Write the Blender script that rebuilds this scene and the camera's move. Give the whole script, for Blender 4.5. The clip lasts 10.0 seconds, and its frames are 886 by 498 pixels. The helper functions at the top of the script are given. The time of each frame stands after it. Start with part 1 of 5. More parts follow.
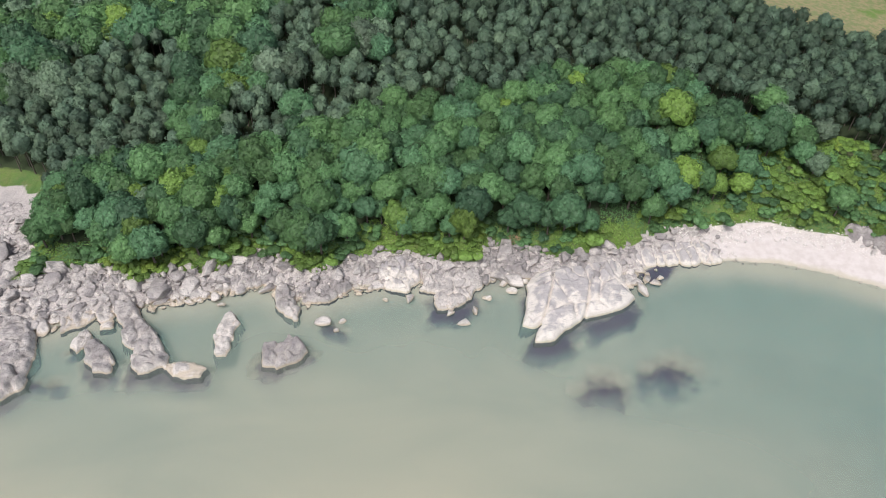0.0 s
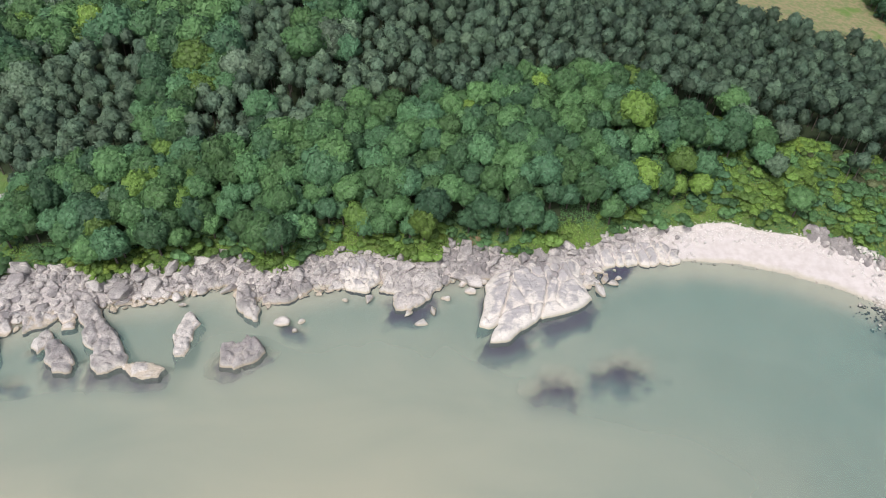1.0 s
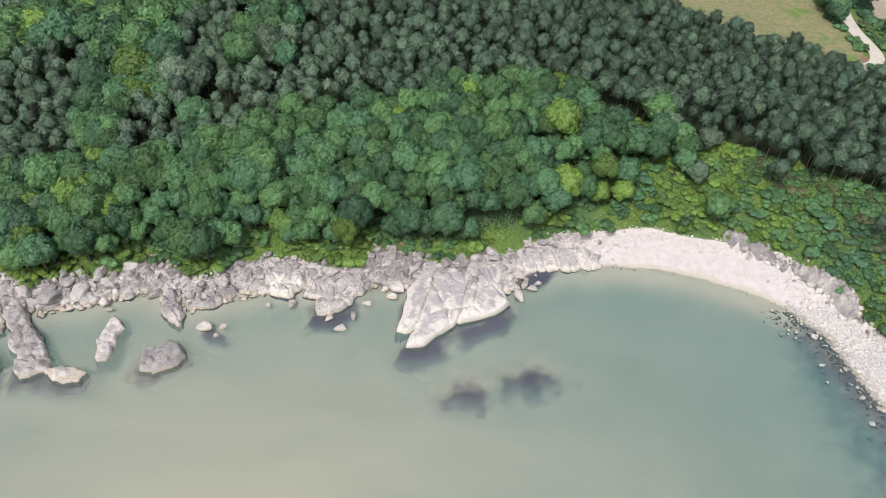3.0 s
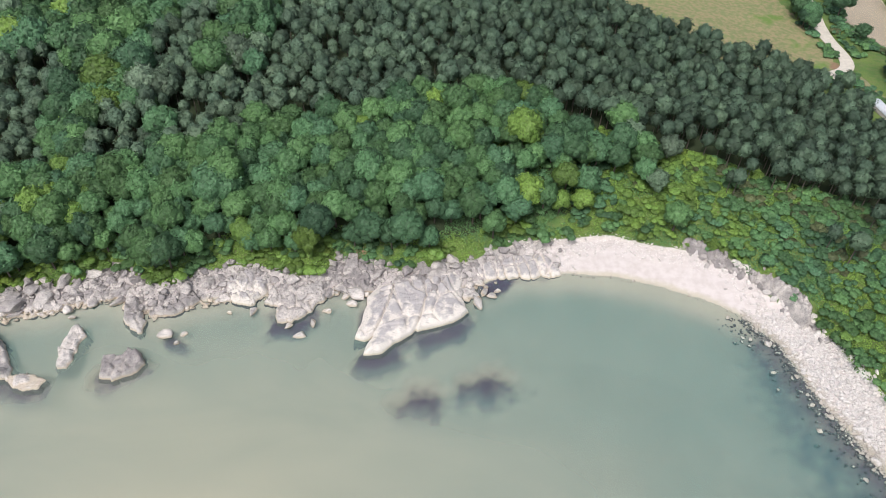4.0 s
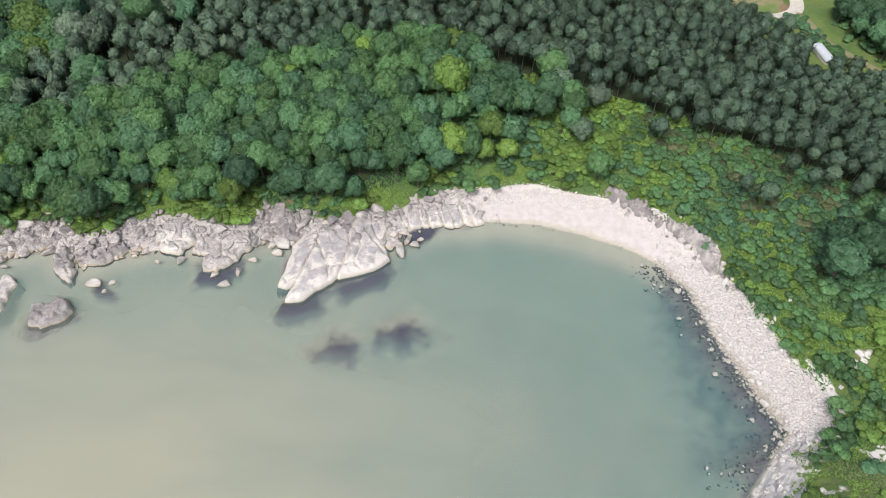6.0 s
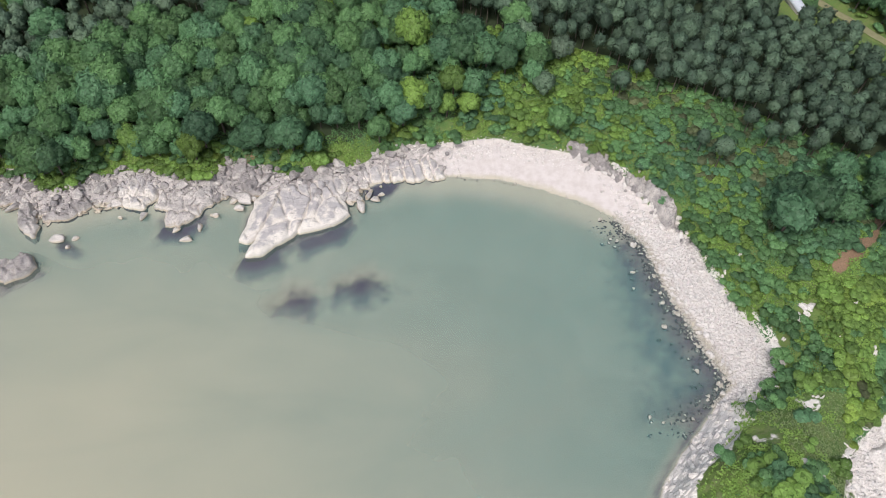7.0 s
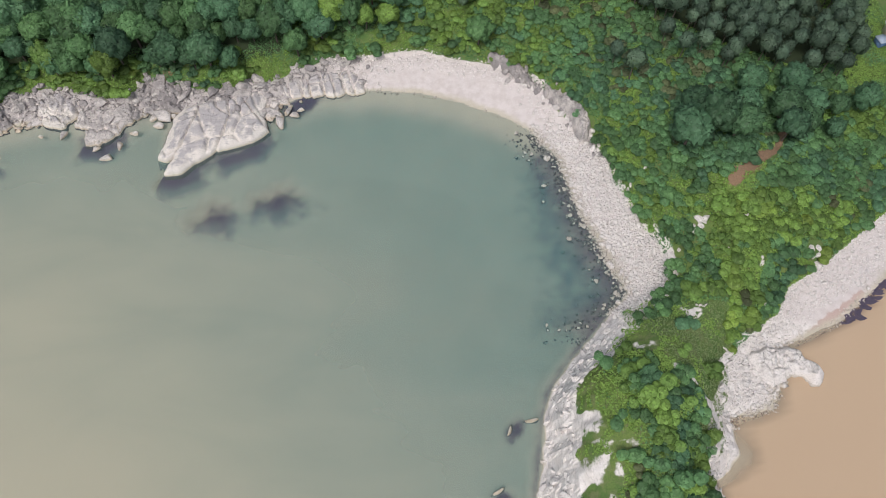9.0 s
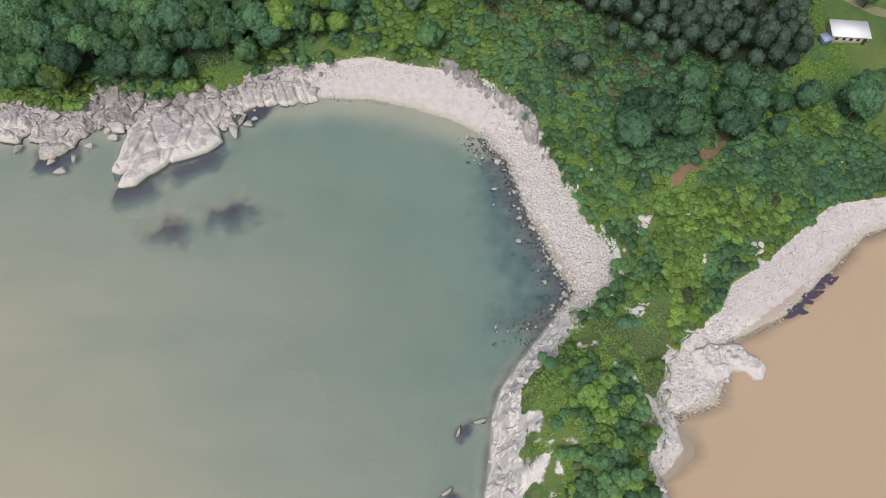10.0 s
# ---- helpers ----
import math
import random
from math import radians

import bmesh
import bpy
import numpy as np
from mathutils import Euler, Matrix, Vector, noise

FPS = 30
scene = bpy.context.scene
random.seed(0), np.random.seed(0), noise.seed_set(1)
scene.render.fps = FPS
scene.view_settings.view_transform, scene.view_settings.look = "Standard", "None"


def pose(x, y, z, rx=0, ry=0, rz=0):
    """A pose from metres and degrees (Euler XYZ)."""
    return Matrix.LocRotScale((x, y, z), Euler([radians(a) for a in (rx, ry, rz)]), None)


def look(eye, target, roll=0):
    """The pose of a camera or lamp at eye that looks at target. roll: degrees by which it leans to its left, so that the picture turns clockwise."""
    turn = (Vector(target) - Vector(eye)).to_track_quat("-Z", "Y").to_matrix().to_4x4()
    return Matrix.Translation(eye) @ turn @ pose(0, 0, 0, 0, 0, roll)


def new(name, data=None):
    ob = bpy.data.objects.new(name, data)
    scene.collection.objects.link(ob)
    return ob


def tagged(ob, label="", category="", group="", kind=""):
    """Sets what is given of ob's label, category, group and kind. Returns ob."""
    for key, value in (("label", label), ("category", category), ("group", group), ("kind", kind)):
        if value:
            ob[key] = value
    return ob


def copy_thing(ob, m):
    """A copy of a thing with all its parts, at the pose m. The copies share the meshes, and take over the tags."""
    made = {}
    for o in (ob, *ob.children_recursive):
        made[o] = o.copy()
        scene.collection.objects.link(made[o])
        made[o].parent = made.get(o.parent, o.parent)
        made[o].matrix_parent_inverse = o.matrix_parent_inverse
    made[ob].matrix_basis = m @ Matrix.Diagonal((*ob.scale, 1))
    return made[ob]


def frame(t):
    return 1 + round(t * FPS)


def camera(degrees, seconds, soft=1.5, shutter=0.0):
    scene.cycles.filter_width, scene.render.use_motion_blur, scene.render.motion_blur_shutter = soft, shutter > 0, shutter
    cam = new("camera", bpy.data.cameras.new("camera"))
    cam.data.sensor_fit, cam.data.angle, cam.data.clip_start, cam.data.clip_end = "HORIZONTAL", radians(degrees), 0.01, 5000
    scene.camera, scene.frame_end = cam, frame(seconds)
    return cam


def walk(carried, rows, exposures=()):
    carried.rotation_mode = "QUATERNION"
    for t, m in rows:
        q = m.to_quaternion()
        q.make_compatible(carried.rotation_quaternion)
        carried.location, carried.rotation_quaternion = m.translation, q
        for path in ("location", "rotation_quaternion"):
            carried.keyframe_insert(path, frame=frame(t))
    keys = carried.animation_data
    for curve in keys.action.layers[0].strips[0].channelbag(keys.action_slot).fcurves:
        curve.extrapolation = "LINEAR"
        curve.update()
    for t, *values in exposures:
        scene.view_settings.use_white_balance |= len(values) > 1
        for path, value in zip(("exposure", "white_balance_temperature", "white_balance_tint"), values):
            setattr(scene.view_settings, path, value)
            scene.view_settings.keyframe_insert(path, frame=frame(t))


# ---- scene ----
cam = camera(64.1, 10.0, soft=0.55)
METRES, EYE, TILT, LEAN, TURN = 96.0, 111.16, -42.3, -0.9, 0.0
ROWS = [
    (0.0, 0.0, 0.0, 0.0, 0.0, 0.0, -0.0),
    (0.5, 0.0452, -0.0087, 0.0089, 0.01, -0.14, -0.01),
    (1.0, 0.0944, -0.0184, 0.02, 0.03, -0.63, -0.02),
    (1.5, 0.1393, -0.0275, 0.0304, 0.02, -1.14, -0.02),
    (2.0, 0.1881, -0.0374, 0.0426, 0.04, -1.54, -0.03),
    (3.5, 0.3293, -0.0645, 0.0741, 0.15, -1.63, -0.08),
    (4.0, 0.3792, -0.0746, 0.0849, 0.16, -1.65, -0.07),
    (4.5, 0.4248, -0.0837, 0.0936, 0.13, -2.1, -0.04),
    (5.0, 0.4738, -0.0938, 0.1028, 0.1, -3.37, 0.0),
    (5.5, 0.5192, -0.103, 0.1126, 0.09, -4.97, 0.03),
    (7.0, 0.668, -0.1312, 0.1408, 0.1, -11.07, 0.23),
    (7.5, 0.7146, -0.1397, 0.1513, 0.03, -13.03, 0.35),
    (8.0, 0.7662, -0.1488, 0.1621, -0.03, -15.13, 0.48),
    (8.5, 0.8137, -0.1571, 0.1707, -0.08, -17.06, 0.6),
    (9.0, 0.8667, -0.1649, 0.1847, -0.23, -19.18, 0.88),
    (9.5, 0.9138, -0.1731, 0.1957, -0.9, -19.38, 1.49),
    (10.0, 0.9609, -0.1828, 0.2063, -1.29, -19.45, 1.89),
]
walk(cam, [(t, pose(0, 0, EYE, TILT, LEAN, TURN) @ pose(METRES * x, METRES * y, METRES * z, 90 + pitch, roll, yaw)) for t, x, y, z, yaw, pitch, roll in ROWS],
     exposures=[(0.0, 0.52), (2.0, 0.53), (4.5, 0.57), (5.5, 0.57), (7.0, 0.46), (7.5, 0.37), (9.0, 0.18), (10.0, 0.13)])

# ---- world, sun and exposure ----
world = bpy.data.worlds.new("overcast_sky")
scene.world = world
world.use_nodes = True
wn, wl = world.node_tree.nodes, world.node_tree.links
sky = wn.new("ShaderNodeTexSky")
sky.sky_type, sky.sun_disc = "NISHITA", False
sky.sun_elevation, sky.sun_rotation = radians(58), radians(200)
sky.air_density, sky.dust_density = 1.0, 4.0
cloud = wn.new("ShaderNodeHueSaturation")
cloud.inputs["Saturation"].default_value = 0.65
wl.new(sky.outputs[0], cloud.inputs["Color"])
wl.new(cloud.outputs[0], wn["Background"].inputs[0])
wn["Background"].inputs[1].default_value = 0.11
sun = new("sun", bpy.data.lights.new("sun", "SUN"))
sun.data.energy, sun.data.angle, sun.data.color = 1.4, radians(14), (1.0, 0.98, 0.95)
sun.matrix_world = look((-30, -55, 105), (0, 0, 0))


# ---- noise on the plan ----
def hash01(i, j, seed):
    v = np.sin(i * 127.1 + j * 311.7 + seed * 74.7) * 43758.5453
    return v - np.floor(v)


def vnoise(x, y, size, seed=0):
    x, y = np.asarray(x, float) / size, np.asarray(y, float) / size
    i, j = np.floor(x), np.floor(y)
    u, v = x - i, y - j
    u, v = u * u * (3 - 2 * u), v * v * (3 - 2 * v)
    a, b = hash01(i, j, seed), hash01(i + 1, j, seed)
    c, d = hash01(i, j + 1, seed), hash01(i + 1, j + 1, seed)
    return (a * (1 - u) + b * u) * (1 - v) + (c * (1 - u) + d * u) * v - 0.5


def fbm(x, y, size, seed=0, octaves=4):
    return sum(vnoise(x, y, size / 2 ** k, seed + k) / 2 ** k for k in range(octaves))


def blocks(x, y, size, seed=0):
    """Cracked blocks: a random value for each block, and how near its joint is (0 at the joint)."""
    x, y = np.asarray(x, float) / size, np.asarray(y, float) / size
    i, j = np.floor(x), np.floor(y)
    best = np.full(x.shape, 9.0)
    second, value = best.copy(), np.zeros(x.shape)
    for a in (-1, 0, 1):
        for b in (-1, 0, 1):
            p, q = i + a, j + b
            d = np.hypot(p + hash01(p, q, seed) - x, q + hash01(p, q, seed + 5) - y)
            near = d < best
            second = np.where(near, best, np.minimum(second, d))
            value = np.where(near, hash01(p, q, seed + 9), value)
            best = np.where(near, d, best)
    return value, second - best


def step(a, b, x):
    t = np.clip((np.asarray(x, float) - a) / (b - a), 0, 1)
    return t * t * (3 - 2 * t)


def inside(poly, x, y):
    x, y = np.asarray(x, float), np.asarray(y, float)
    odd = np.zeros(x.shape, bool)
    for (x0, y0), (x1, y1) in zip(poly, poly[1:] + poly[:1]):
        if y0 != y1:
            odd ^= ((y0 > y) != (y1 > y)) & (x < (x1 - x0) * (y - y0) / (y1 - y0) + x0)
    return odd


def off_edge(poly, x, y):
    """Distance to the outline, above 0 inside it."""
    x, y = np.asarray(x, float), np.asarray(y, float)
    best = np.full(x.shape, 1e9)
    for (x0, y0), (x1, y1) in zip(poly, poly[1:] + poly[:1]):
        dx, dy = x1 - x0, y1 - y0
        t = np.clip(((x - x0) * dx + (y - y0) * dy) / (dx * dx + dy * dy + 1e-9), 0, 1)
        best = np.minimum(best, np.hypot(x - x0 - t * dx, y - y0 - t * dy))
    return np.where(inside(poly, x, y), best, -best)


def off_line(line, x, y):
    best = np.full(np.shape(x), 1e9)
    for (x0, y0), (x1, y1) in zip(line, line[1:]):
        dx, dy = x1 - x0, y1 - y0
        t = np.clip(((x - x0) * dx + (y - y0) * dy) / (dx * dx + dy * dy), 0, 1)
        best = np.minimum(best, np.hypot(x - x0 - t * dx, y - y0 - t * dy))
    return best


# ---- the plan: waterline, edge of the plants, woods, field, road, river ----
ROCKY_SHORE = [(-900, 60), (-200, 80), (-104, 86), (-86, 92), (-78, 98), (-66, 102), (-59, 104), (-51, 106), (-42, 109), (-36, 109.5),
               (-31, 106), (-27, 105), (-21, 108), (-11, 110.5), (-4, 111.5), (1, 108.5), (7, 109), (11, 113), (20, 113),
               (24, 111), (34, 110), (44, 114), (53, 118.5), (68, 119)]
BAY_SHORE = [(79, 118), (90, 115), (101, 110), (107, 105.5), (112, 98.5), (115, 87), (118, 77.5), (121, 69), (124, 63.5),
             (121, 60), (115.7, 54.3), (110, 48), (106, 42.5), (104, 37), (103, 30), (101.5, 22), (101, 8), (106, -8), (119, -16)]
EAST_SHORE = [(130, -8), (135, 6), (136, 20), (135, 24.5), (138, 26), (141, 29), (140.5, 32), (140, 36), (142, 36.6), (149, 38),
              (152, 43), (153, 50), (160, 53), (168, 56.5), (176, 63), (182.5, 68), (191, 75), (197, 77), (230, 88), (320, 100), (900, 60)]
LAND = ROCKY_SHORE + BAY_SHORE + EAST_SHORE + [(2600, 900), (2600, 2600), (-2600, 2600), (-2600, 900)]
GREEN = [(-900, 130), (-200, 142), (-108, 141), (-99, 138), (-91.5, 124), (-91, 113), (-91, 106.5), (-82.5, 110.5), (-72, 112), (-64, 106), (-58, 110), (-46, 111.5), (-40, 117.5), (-34, 114),
         (-26, 110.5), (-19, 115), (-11.5, 118), (-4, 117), (1, 114.5), (9, 114.7), (13, 120.4), (20.5, 118.6), (29, 117), (43, 120),
         (57.5, 127), (67, 128.5), (80, 130), (88, 127.7), (97, 125.5), (104, 121.5), (109, 117.5), (113, 110), (118.7, 103)]
GREEN_EAST = [(122.7, 96), (123.5, 89), (127, 81), (131.5, 72), (132, 66), (129.5, 62), (125, 59.5), (121, 58), (116.5, 53), (111.3, 47.3),
              (107.3, 42), (105.3, 36), (104.3, 29), (102.8, 22), (102.5, 8), (107, -6), (119, -14), (129, -6), (133.5, 6), (134.5, 20),
              (134, 24.5), (137, 27.5), (138.5, 31), (138.7, 35.3), (141, 46), (144, 50), (153.6, 57), (157.5, 63), (164.6, 67), (175.5, 75)]
GREENLAND = GREEN + GREEN_EAST + [(185, 82), (197, 83.5), (230, 94), (320, 108), (900, 75), (2600, 920), (2600, 2600), (-2600, 2600), (-2600, 920)]
HILLS = [(20, 185, 60, 7.4), (60, 170, 35, 4.5), (120, 33, 16, 12.0), (146, 84, 16, 9.0), (125, 118, 28, 8.3), (-90, 190, 80, 1.6),
         (105, 205, 40, -1.5), (-10, 330, 120, 8.2), (140, 60, 14, 4.0), (178, 228, 28, -3.5), (120, 4, 14, 8.0)]
PINES = [(-150, 128), (-71, 130), (-56, 133), (-45, 132), (-31, 139), (-17, 146), (-13, 156), (-2, 159), (11, 157), (24, 160), (35, 166), (50, 166),
         (65, 164), (75, 161), (87, 158), (94, 152), (106, 148), (117, 139), (136, 131), (150, 122), (172, 115), (186, 119), (191, 130),
         (189, 150), (177, 165), (166, 175), (160, 188), (155.5, 200), (147.6, 204.5), (131, 210.5), (120, 218), (107, 228.5), (86, 240), (60, 256), (-12, 300), (-12, 205), (-17, 180),
         (-27, 174), (-38, 157), (-52, 157), (-72, 164), (-90, 175), (-150, 185)]
SHADY = [(116, 121), (126, 109), (138, 102), (153, 106), (160, 114), (150, 123), (136, 132), (120, 139), (110, 146), (104, 146)]
FIELD = [(40, 300), (60, 258), (86, 242), (107, 230.5), (120, 220), (131, 212.5), (148, 206.5), (157, 207), (164, 211), (171, 216), (172.5, 226), (171, 246), (167, 262), (164, 300)]
ROAD = [(182, 300), (179, 266), (176.5, 248), (176, 237), (176.5, 232), (177, 223), (175.5, 217), (171, 212), (164.5, 210.5), (160, 211)]
TRACK = [(174, 215), (176, 209), (176.5, 199), (181, 189.5), (184, 185), (194, 170), (202, 152), (214, 141), (232, 136)]
RIVER = [(210, 330), (203, 272), (199, 250), (201, 238), (208, 231), (225, 214), (300, 190), (900, 120)]
BELT = [(184, 208), (185, 197), (190, 185), (199, 170), (207, 172), (214, 190), (207, 206), (197, 212), (190, 213), (186, 213)]
RIDGE = [(126.4, 42.0), (129.4, 40.3), (132.6, 37.3), (135.0, 34.2), (135.4, 31.6), (133.9, 28.9), (132.5, 25.9)]


GULLY = [(145.0, 82.2), (147.4, 84.0), (150.4, 86.2), (156, 90.4), (160.6, 97), (162.6, 105)]


# weedy rocks under water: place, half length, half width, turn
SHOALS = [(33, 83.3, 4.9, 4.0, 20), (47, 87.8, 6.4, 3.6, 14), (38, 99.3, 6.0, 1.6, 28), (23.5, 93, 4.6, 2.6, 10), 
          (-72.4, 82.6, 1.9, 1.6, 0), (-76, 82.3, 1.0, 0.9, 0), (-72, 90.5, 1.8, 0.9, 50), (98.5, 35, 2.6, 1.5, 60), (95, 22, 1.8, 1.6, 0),
          (-21, 97.5, 3.0, 1.6, -30), (3, 101, 4, 1.6, 10), (20, 104, 1.5, 4, 0), (50, 114.5, 3.5, 1.6, 30)]


# rocks with weed and painted shade on the sea bed to their south: outline
FEET = [[(-96, 84), (-78.5, 84.5), (-77.5, 81.5), (-81, 78.5), (-96, 78)], [(-68, 90), (-63, 88), (-63, 85.5), (-66, 85.5)], [(-59.5, 89), (-52.5, 87), (-45, 86.5), (-45.5, 84.5), (-58, 84.5)],
        [(-34, 90), (-25.5, 91), (-27.5, 88.5), (-31, 87), (-33.5, 87.5)], [(22, 98), (43, 107), (43.6, 105.6), (40, 103), (35, 101.8), (31.4, 100.4), (27, 97), (24, 94.2), (20.8, 94.2)], [(0, 106), (8, 107), (7.5, 105), (3.5, 102.5), (0.5, 102.5)]]


def foot_shade(x, y):
    """1 at the seaward foot of a rock, falling to 0 within a few metres; darkens the bed as weed and shade."""
    far = np.max([off_edge(f, x, y + 1.3) for f in FEET], axis=0)
    return step(-3.0, -0.4, far + 1.8 * fbm(x, y, 3.2, 18)) * step(-0.2, -1.2, off_edge(LAND, x, y))


def shoal(x, y):
    """1 over the middle of a sunken rock, falling to 0 round it."""
    best = np.zeros(np.shape(x))
    for p, q, a, b, turn in SHOALS:
        c, d = math.cos(radians(turn)), math.sin(radians(turn))
        u, v = (c * (x - p) + d * (y - q)) / a, (c * (y - q) - d * (x - p)) / b
        best = np.maximum(best, step(1.9, 0.1, np.hypot(u, v) + 0.7 * fbm(x, y, 2.6, 14)))
    return best


def ground(x, y):
    """Height of the land and of the sea bed."""
    x, y = np.asarray(x, float), np.asarray(y, float)
    wobble = 1.2 * fbm(x, y, 7, 3)
    jag = 1.1 * fbm(x, y, 2.8, 39) * np.exp(-(((x - 118) / 24) ** 2 + ((y - 26) / 32) ** 2))
    sea, green = off_edge(LAND, x, y) + 0.5 * wobble + jag, off_edge(GREENLAND, x, y) + wobble + jag
    hill = 3.7 + sum(a * np.exp(-((x - p) ** 2 + (y - q) ** 2) / (2 * s * s)) for p, q, s, a in HILLS)
    hill = hill + 1.6 * fbm(x, y, 45, 11) + 0.5 * fbm(x, y, 9, 17)
    point = np.exp(-(((x - 112) / 17) ** 2 + ((y - 26) / 26) ** 2))
    length = 8.5 - 5.8 * np.clip(1.3 * point, 0, 1)
    share = np.clip(sea, 0, None) / np.maximum(sea - np.minimum(green, 0), 0.3)
    shore = 2.1 * np.clip(share, 0, 1) ** 1.15
    rise = np.maximum(hill - 2.1, 0.3) * (1 - np.exp(-np.clip(green, 0, None) / length))
    rough, joint = blocks(x, y, 2.6, 4)
    stony = step(72, 64, x) * step(0.5, 2.0, sea) * step(2.5, -0.5, green)
    cliff = np.clip(1.5 * point, 0, 1) * step(0.0, 1.0, sea) * step(9, 4, green)
    h = np.where(sea > 0, shore + rise, np.maximum(sea * 0.22, -5.0) - 0.1)
    apron = np.max([off_edge(f, x, y + 0.6) for f in FEET], axis=0)
    h = np.where(sea > 0, h, h + (np.maximum(-0.75, h) - h) * 0.85 * step(-4.2, -0.8, apron + 1.2 * fbm(x, y, 3.2, 18)))
    h = np.where(sea > 0, h, h + (np.maximum(-1.1, h) - h) * 0.35 * shoal(x, y) * step(0, -1.5, sea))
    ledge = h + 0.9 * fbm(x, y, 4, 33)
    ledge = (np.floor(ledge / 1.7) + step(0.55, 1.0, ledge / 1.7 - np.floor(ledge / 1.7))) * 1.7
    h = h + 0.7 * cliff * (ledge - h) + cliff * (1.5 * fbm(x, y, 2.4, 35) + 0.9 * (blocks(x, y, 1.7, 36)[0] - 0.5))
    h = h + stony * (0.9 * rough - 0.35 * step(0.25, 0.0, joint))
    river = off_line(RIVER, x, y)
    h = h * step(8.5, 15, river) - 1.2 * step(11, 7, river)
    lane = np.minimum(off_line(ROAD, x, y), off_line(TRACK, x, y) + 1)
    return h * (1 - 0.25 * step(6, 2, lane))


# ---- materials ----
def material(name, rough=0.85, spec=0.3):
    m = bpy.data.materials.new(name)
    m.use_nodes = True
    b = m.node_tree.nodes["Principled BSDF"]
    b.inputs["Roughness"].default_value = rough
    b.inputs["Specular IOR Level"].default_value = spec
    return m, m.node_tree.nodes, m.node_tree.links, b


def node(nt, kind, **values):
    n = nt.new(kind)
    for key, v in values.items():
        if key == "blend":
            n.blend_type = v
        elif key == "op":
            n.operation = v
        elif key == "attr":
            n.attribute_name = v
        else:
            n.inputs[key.replace("_", " ")].default_value = v
    return n


def mix(nt, ln, fac, a, b, blend="MIX"):
    n = nt.new("ShaderNodeMix")
    n.data_type, n.blend_type = "RGBA", blend
    for sock, v in ((n.inputs[0], fac), (n.inputs[6], a), (n.inputs[7], b)):
        if isinstance(v, (int, float)):
            sock.default_value = v
        elif isinstance(v, tuple):
            sock.default_value = (*v, 1)
        else:
            ln.new(v, sock)
    return n.outputs[2]


def ramp(nt, ln, src, lo, hi, a=0.0, b=1.0):
    n = nt.new("ShaderNodeMapRange")
    n.interpolation_type = "SMOOTHSTEP"
    for k, v in zip(("From Min", "From Max", "To Min", "To Max"), (lo, hi, a, b)):
        n.inputs[k].default_value = v
    ln.new(src, n.inputs["Value"])
    return n.outputs["Result"]


def math_of(nt, ln, op, a, b):
    n = nt.new("ShaderNodeMath")
    n.operation = op
    for sock, v in zip(n.inputs, (a, b)):
        if isinstance(v, (int, float)):
            sock.default_value = v
        else:
            ln.new(v, sock)
    return n.outputs[0]


def noise_at(nt, ln, pos, scale, detail=4.0, rough=0.55):
    n = node(nt, "ShaderNodeTexNoise", Scale=scale, Detail=detail, Roughness=rough)
    ln.new(pos, n.inputs["Vector"])
    return n.outputs["Fac"]


def bump(nt, ln, b, height, strength, distance):
    n = node(nt, "ShaderNodeBump", Strength=strength, Distance=distance)
    ln.new(height, n.inputs["Height"])
    ln.new(n.outputs[0], b.inputs["Normal"])


